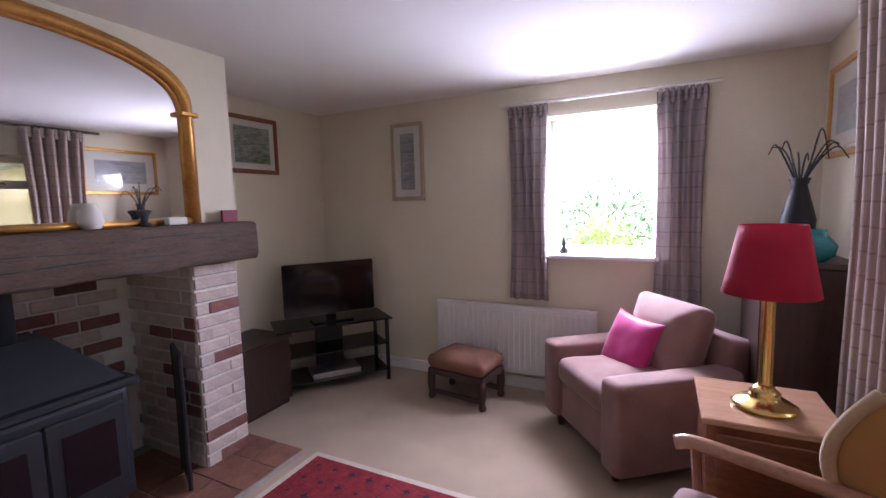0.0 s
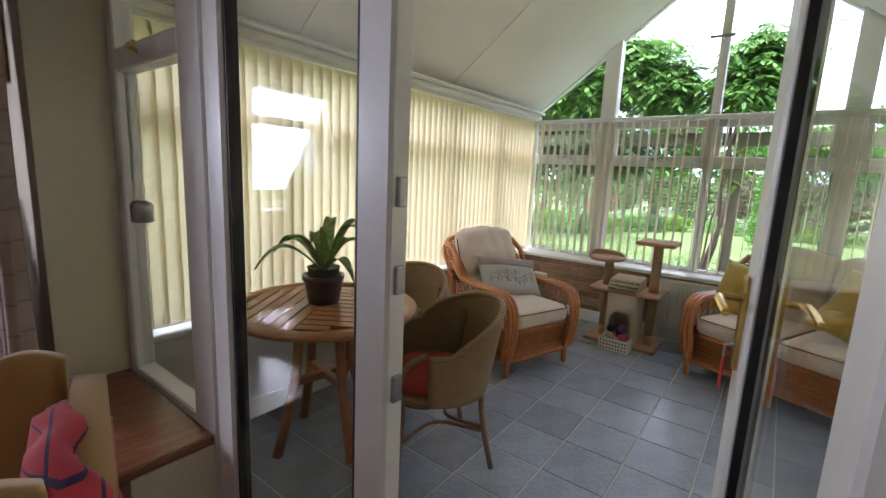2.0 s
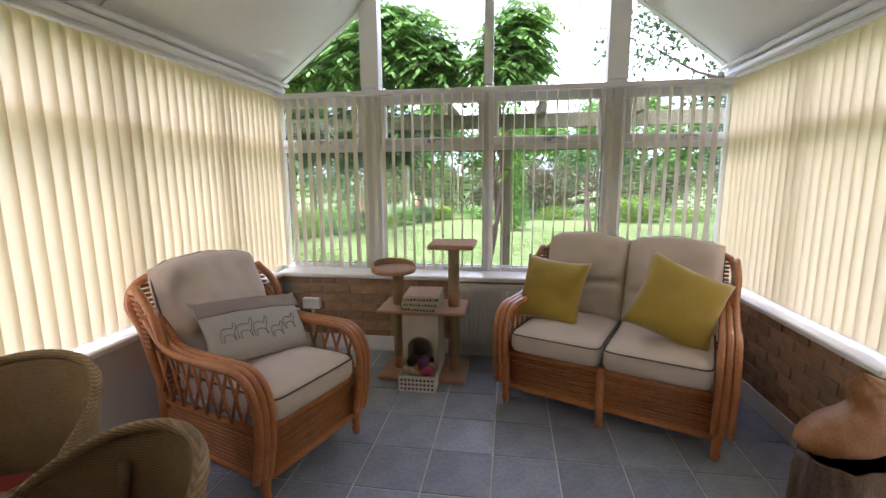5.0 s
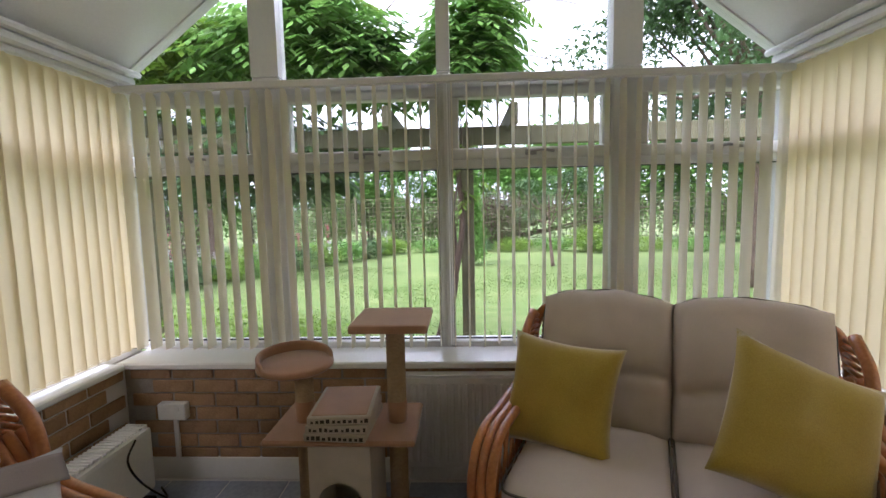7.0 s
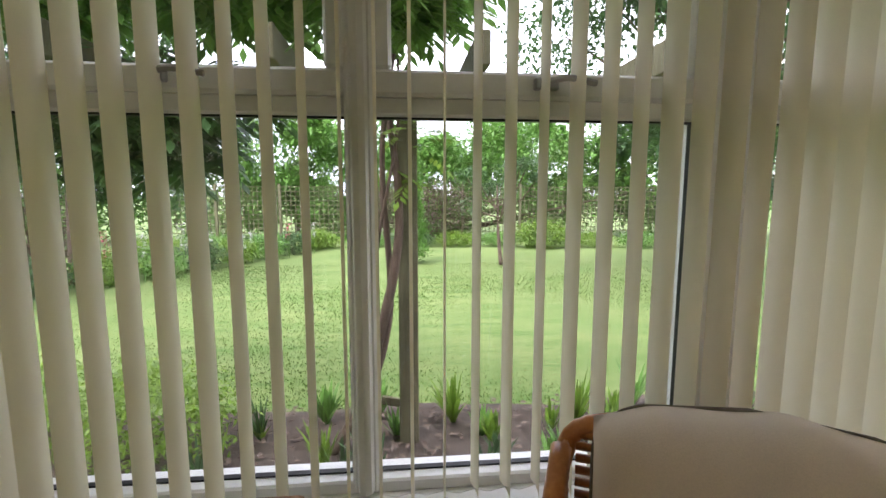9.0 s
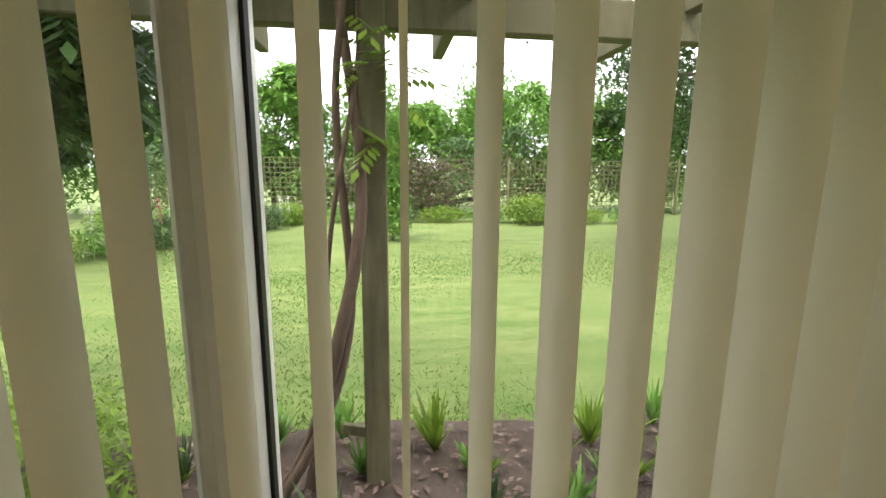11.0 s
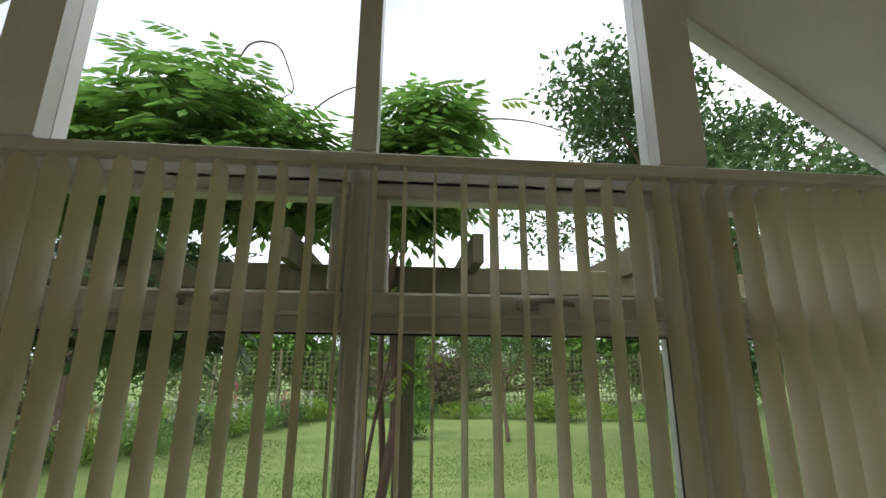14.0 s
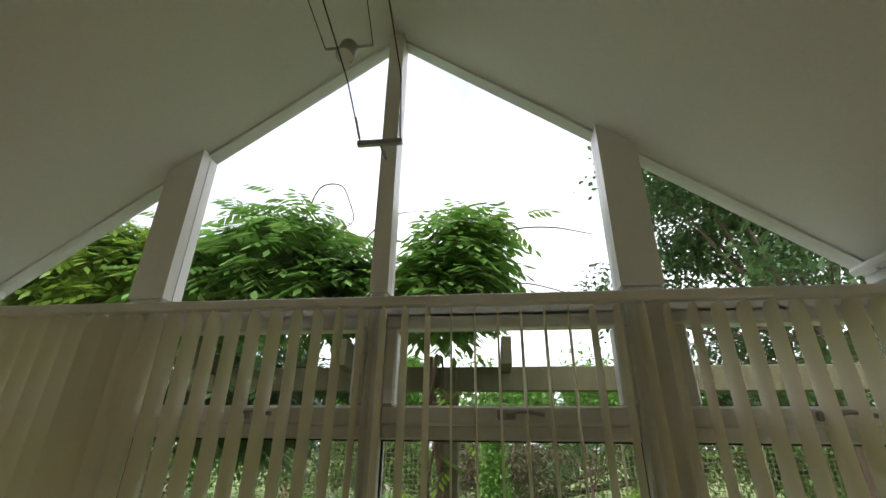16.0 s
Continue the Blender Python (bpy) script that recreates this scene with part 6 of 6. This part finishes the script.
def compound_leaves(count, blobs, r, size):
    """Drooping feathered leaves of paired leaflets."""
    C = cloud(r, blobs, count)
    V, F = [], []
    for c in C:
        az, el = r.uniform(0, 6.28), r.uniform(-0.5, 0.5)
        L = size * r.uniform(0.7, 1.3)
        d = np.array([math.cos(az) * math.cos(el), math.sin(az) * math.cos(el), math.sin(el)])
        s = np.array([-math.sin(az), math.cos(az), 0.0])
        for k in range(5):
            f = 0.2 + 0.18 * k
            base = c + d * L * f + np.array([0, 0, -0.35 * L * f * f])
            for sg in ((-1, 1) if k < 4 else (0,)):
                out = s * sg * 0.75 + d * (0.65 if sg else 1.0) + np.array([0, 0, -0.45 - 0.2 * f])
                out = out / np.linalg.norm(out) * L * 0.42
                wv = np.cross(out, np.array([0, 0, 1.0]))
                wv = wv / (np.linalg.norm(wv) + 1e-6) * L * 0.082
                i = len(V)
                V += [base, base + out * 0.45 + wv, base + out, base + out * 0.45 - wv]
                F += [(i, i + 1, i + 2), (i, i + 2, i + 3)]
    me = bpy.data.meshes.new("leaflets")
    me.from_pydata([tuple(v) for v in V], [], F)
    return me


def crown(label, count, blobs, material, seed, size=0.26):
    me = compound_leaves(count, blobs, np.random.default_rng(seed), size)
    me.materials.append(material)
    f = part("foliage", me, material, wis, label)
    f.location.z = 0.13 if blobs[0][2] > 2.3 else 0.0
    return f


crown("bright green feathered leaves", 620, [(0.1, 1.15, 2.86, 0.45, 0.52, 0.42), (0.3, 1.75, 2.72, 0.5, 0.45, 0.4), (0.15, 0.72, 2.62, 0.4, 0.32, 0.3)], M_LEAF, 1)
crown("bright green feathered leaves", 520, [(0.1, -0.20, 2.80, 0.36, 0.30, 0.36), (0.0, -0.12, 2.5, 0.3, 0.32, 0.25)], M_LEAF, 2, 0.24)
crown("yellow-green feathered leaves", 620, [(0.2, 2.45, 2.78, 0.5, 0.55, 0.45), (0.3, 3.2, 2.85, 0.5, 0.6, 0.5)], M_LEAF_Y, 3)
# under the beam the dark leaf colour stands in for the crown's shade
crown("leaves under the beam coloured dark for shade", 300, [(0.4, 1.5, 2.1, 0.5, 0.8, 0.25), (0.5, 2.6, 2.0, 0.5, 0.7, 0.35), (0.9, 1.6, 1.9, 0.3, 0.6, 0.3)], M_LEAF_D, 4)
crown("young yellow-green shoots", 8, [(0.05, -0.55, 3.08, 0.12, 0.14, 0.10), (0.1, 1.0, 3.15, 0.2, 0.3, 0.1)], M_LEAF_Y, 5, 0.24)
crown("leaves on the post", 22, [(0.0, -0.15, 1.75, 0.1, 0.14, 0.3)], M_LEAF_Y, 6, 0.16)
for pts in ([(0.1, 1.05, 2.9), (0.05, 1.0, 3.30), (0.05, 0.92, 3.56), (0.05, 0.75, 3.57), (0.05, 0.66, 3.40), (0.05, 0.62, 3.25), (0.05, 0.70, 3.18)],
            [(0.1, 0.75, 2.75), (0.05, 0.5, 3.1), (0.05, 0.28, 3.28), (0.05, 0.12, 3.3)], [(0.05, -0.3, 2.9), (0.05, -0.55, 3.1), (0.05, -0.85, 3.12), (0.05, -1.15, 3.05)],
            [(0.1, -0.25, 2.6), (0.1, -0.6, 2.72), (0.1, -1.0, 2.62)], [(0.1, 1.6, 2.9), (0.1, 1.5, 3.2), (0.1, 1.25, 3.36)]):
    part("tendril", tb(curve(pts, 6), 0.008, 5, 0.004), M_BARK, wis, "bare curling shoot", True)


# trees
def tree(at, height, spread, material, label, seed, count=9000, leaf=0.10, trunk_r=0.14, lumps=16, low=0.35):
    t = thing("garden_tree", at, label, "tree", "garden trees")
    r = np.random.default_rng(seed)
    bm = bmesh.new()
    top = Vector((r.uniform(-0.3, 0.3), r.uniform(-0.3, 0.3), height * 0.75))
    tube(bm, curve([(0, 0, 0), (0.1, 0.05, height * 0.3), top], 5), trunk_r, 8, trunk_r * 0.3)
    part("trunk", bm, M_BARK, t, smooth=True)
    blobs = []
    for k in range(lumps):
        az = r.uniform(0, 6.28)
        z = height * r.uniform(low, 1.0)
        rad = spread * math.sqrt(r.uniform(0.05, 1)) * (1 - 0.45 * max(0, z / height - 0.5))
        c = Vector((math.cos(az) * rad, math.sin(az) * rad, z))
        s = spread * r.uniform(0.2, 0.38)
        blobs.append((c.x, c.y, c.z, s, s, s * 0.7))
        bm = bmesh.new()
        f = r.uniform(0.3, 0.8)
        tube(bm, curve([Vector((0, 0, height * 0.25)).lerp(top, f), Vector((c.x * 0.5, c.y * 0.5, (height * 0.4 + c.z) / 2)), c], 4), trunk_r * 0.35, 6, 0.012)
        part("limb", bm, M_BARK, t)
    leaf_mesh("crown", cloud(r, blobs, count // lumps), leaf, r, material, 0.2, 0.5, 1.0, t)
    return t


tree((10.6, -4.5, G0), 6.3, 2.9, M_LEAF_D, "spreading apple tree with small dark leaves", 21, 26000, 0.13, 0.16, 28, 0.40)
tree((12.5, -7.5, G0), 7.0, 3.2, M_LEAF_D, "broad dark green garden tree", 22, 9000, 0.14, 0.18, 18, 0.35)
tree((13.5, -1.6, G0), 2.3, 1.0, M_LEAF_D, "small dark tree by the lawn", 23, 1800, 0.08, 0.05, 9, 0.5)
tree((12.0, 6.0, G0), 5.0, 2.4, M_LEAF_D, "dark leafy tree beyond the flower border", 24, 8000, 0.14, 0.15, 18, 0.3)
tree((9.5, 8.0, G0), 4.6, 2.2, M_LEAF, "green leafy tree beside the lawn", 25, 6000, 0.14, 0.12, 16, 0.25)
for k, (x, y, hh, mt) in enumerate(((21, -9, 5.0, M_LEAF_D), (22, -4.5, 4.4, M_LEAF), (22, 0.0, 4.0, M_LEAF), (21.5, 4.5, 4.6, M_LEAF), (20, 9, 5.5, M_LEAF_D), (17, 13, 5.5, M_LEAF_D), (18, -13, 6, M_LEAF_D))):
    tree((x, y, G0), hh, 2.5, mt, "distant broad green tree beyond the fence", 40 + k, 9000, 0.28, 0.14, 16, 0.15)
# conifer, shrubs and border
bush("conifer", (14.0, 0.35, G0), [(0, 0, 0.3 + 0.25 * k, 0.42 - 0.03 * k, 0.42 - 0.03 * k, 0.3) for k in range(9)], 900, 0.09, M_LEAF, "narrow upright bright green conifer", "conifer", seed=31, droop=-0.5)
bush("round_shrub", (16.8, -3.6, G0), [(0, 0, 0.4, 0.7, 0.9, 0.45)], 2600, 0.09, M_LEAF_Y, "low rounded yellow-green shrub by the fence", seed=32)
bush("copper_shrub", (18.2, -0.8, G0), [(0, 0, 1.2, 0.8, 1.3, 0.9), (0, 1.6, 1.1, 0.7, 0.9, 0.8)], 2200, 0.10, M_LEAF_P, "reddish-brown leaved shrub before the trellis", seed=33)
bush("copper_shrub", (12.6, 7.2, G0), [(0, 0, 0.9, 0.7, 0.8, 0.8)], 2200, 0.10, M_LEAF_P, "dark copper-leaved shrub in the border", seed=34)
for k in range(11):
    y = -6.5 + k * 1.35
    xx = 17.4 - 0.02 * (y - 0) ** 2
    bush("border_shrub", (xx, y, G0), [(0, 0, 0.22, 0.5, 0.75, 0.24)], 1300, 0.08, (M_LEAF, M_LEAF_Y, M_LEAF_D)[k % 3], "low leafy border shrub at the lawn edge", seed=50 + k)
for k in range(9):
    u = k / 8
    x, y = 10.3 + 6.5 * u, 6.4 - 3.4 * u
    bush("border_shrub", (x, y, G0), [(0, 0, 0.3, 0.45, 0.5, 0.32)], 1500, 0.08, (M_LEAF, M_LEAF_D, M_LEAF_Y)[k % 3], "leafy flower border shrub", seed=70 + k)
for k in range(16):
    u = (k + 0.5) / 16
    x, y = 10.2 + 6 * u + nrng.uniform(-0.3, 0.3), 6.1 - 3.2 * u + nrng.uniform(-0.3, 0.3)
    fl = thing("lupin", (x, y, G0), "tall flower spike in the border", "flower", "border flowers")
    hgt = nrng.uniform(0.6, 1.0)
    part("stem", tb([(0, 0, 0), (0.02, 0, hgt)], 0.008, 5), M_LEAF, fl)
    cc = np.stack([nrng.normal(0, 0.025, 60), nrng.normal(0, 0.025, 60), nrng.uniform(hgt * 0.6, hgt * 1.15, 60)], 1)
    leaf_mesh("petals", cc, 0.045, nrng, (M_FLOWER_W, M_FLOWER_P, M_FLOWER_W)[k % 3], 0, 0.6, 1.0, fl)

# trellis fence
fence = thing("trellis_fence", (19.0, -0.5, G0), "weathered timber trellis fence behind the lawn", "fence")
for k in range(10):
    part("post", bx(-0.04, 0.04, -9 + k * 2 - 0.04, -9 + k * 2 + 0.04, 0, 1.9, 0.005), M_TIMBER, fence)
bm = bmesh.new()
for k in range(120):
    y = -9 + k * 0.15
    box(bm, -0.01, 0.0, y - 0.01, y + 0.01, 0.3, 1.8)
for k in range(11):
    box(bm, 0.002, 0.012, -9, 9, 0.3 + k * 0.15 - 0.01, 0.3 + k * 0.15 + 0.01)
tagged(part("lattice", bm, M_TIMBER, fence), kind="stuff")
bush("hedge", (20.2, 0, G0), [(0.4 * math.sin(y * 2.3), y, 2.1 + 0.6 * math.sin(y * 1.7), 0.8, 1.5, 2.3) for y in range(-13, 14, 2)], 4200, 0.2, M_LEAF, "mixed green hedge behind the trellis", "hedge", seed=90)
bush("hedge", (3.0, 9.5, G0), [(x, 0, 1.0, 1.3, 0.7, 1.2) for x in range(-4, 8, 2)], 900, 0.16, M_LEAF_D, "dark green hedge along the garden side", "hedge", seed=91)
bush("hedge", (3.0, -8.5, G0), [(x, 0, 1.0, 1.3, 0.7, 1.2) for x in range(-1, 8, 2)], 900, 0.16, M_LEAF_D, "dark green hedge along the garden side", "hedge", seed=92)
solid("pavement", bx(-8, 1.0, 3.7, 9.0, G0 - 0.05, G0), M_PAVE, "pale concrete path outside the small window", "pavement", "structure")
bush("flowering_shrub", (-1.0, 8.0, G0), [(0, 0, 0.7, 0.7, 0.5, 0.6), (1.4, 0, 0.6, 0.7, 0.5, 0.5)], 1500, 0.1, M_LEAF_Y, "yellow-green shrub across the path", seed=93)


# ---- pieces of floors and walls ----
def pieces(name, parent, me, places):
    for m in places:
        p = part(name, me, None, parent)
        p.matrix_world = m


PITCH, TX, TY = 0.32, 3.36, 0.870
tile_me = mesh_of(bx(-0.1565, 0.1565, -0.1565, 0.1565, -0.010, 0.0, 0.002), M_TILE)
spots = []
i0 = math.floor((HOUSE - 0.1 - TX) / PITCH)
for i in range(i0, 7):
    for j in range(-8, 6):
        x, y = TX + (i + 0.5) * PITCH, TY + (j + 0.5) * PITCH
        if 1.13 < x + 0.15 and x < 5.05 and -1.35 < y < 2.5:
            spots.append(pose(x, y, random.uniform(-0.0006, 0.0006), random.uniform(-0.08, 0.08), random.uniform(-0.08, 0.08), 0))
pieces("tile", floor_cons, tile_me, spots)

brick_me = mesh_of(bx(-0.006, 0.006, -0.1075, 0.1075, -0.0325, 0.0325, 0.003), M_BRICK)
spots = []
for r in range(7):
    for k in range(16):
        y = -0.95 + k * 0.2275 + (0.11 if r % 2 else 0)
        if y < 2.30:
            spots.append(pose(4.986 + random.uniform(-0.002, 0.002), y, 0.155 + r * 0.075 - 0.02, 0, 0, 0))
pieces("brick", wall_gable, brick_me, spots)
spots = []
for r in range(7):
    for k in range(5):
        spots.append(pose(3.95 + k * 0.2275 + (0.11 if r % 2 else 0), 2.376, 0.135 + r * 0.075, 0, 0, 90))
pieces("brick", wall_left, brick_me, [m for m in spots if m.translation.x < 4.87])
spots = []
for r in range(7):
    for k in range(7):
        x = 3.62 + k * 0.2275 + (0.11 if r % 2 else 0)
        if x < 4.87:
            spots.append(pose(x, -1.026, 0.135 + r * 0.075, 0, 0, 90))
pieces("brick", wall_right, brick_me, spots)

# limewashed brick of the fireplace
wb = [mesh_of(bx(-0.007, 0.007, -w / 2, w / 2, -0.0325, 0.0325, 0.006), m) for m in (M_WBRICK, M_RBRICK) for w in (0.205, 0.135, 0.092)]
rng = random.Random(6)
face, side, back = [], [], []
for r in range(16):
    z = 0.058 + r * 0.0755
    red = 3 if rng.random() < 0.3 else 0
    order = ((0.1045, 0), (0.2365, 2)) if r % 2 else ((0.0480, 2), (0.1810, 0))
    for off, kind in order:
        rd = 3 if rng.random() < 0.24 else 0
        face.append((pose(-2.408 + rng.uniform(-0.003, 0.003), 1.452 + off, z, 0, 0, rng.uniform(-0.6, 0.6)), kind + rd))
    for k in range(3):
        rd = 3 if rng.random() < 0.2 else 0
        x = -2.53 - k * 0.2145 + (0.105 if r % 2 else 0)
        if x < -2.51:
            side.append((pose(x, 1.448 + rng.uniform(-0.003, 0.003), z, 0, 0, 90), 0 + rd))
        else:
            side.append((pose(-2.465, 1.448, z, 0, 0, 90), 2 + rd))
    for k in range(7):
        rd = 3 if rng.random() < 0.2 else 0
        y = 0.10 + k * 0.2145 + (0.105 if r % 2 else 0)
        if y < 1.36:
            back.append((pose(-3.036 + rng.uniform(-0.003, 0.003), y, z, 0, 0, 0), 0 + rd))
for parent, rows in ((pier, face + side), (inglenook, back)):
    for m, k in rows:
        pieces("brick", parent, wb[k], [m])
ht = mesh_of(bx(-0.11, 0.11, -0.11, 0.11, 0, 0.008, 0.003), M_HEARTH)
pieces("tile", hearth, ht, [pose(-2.15 - i * 0.225, -0.08 + j * 0.225, 0.021) for i in range(4) for j in range(9)])
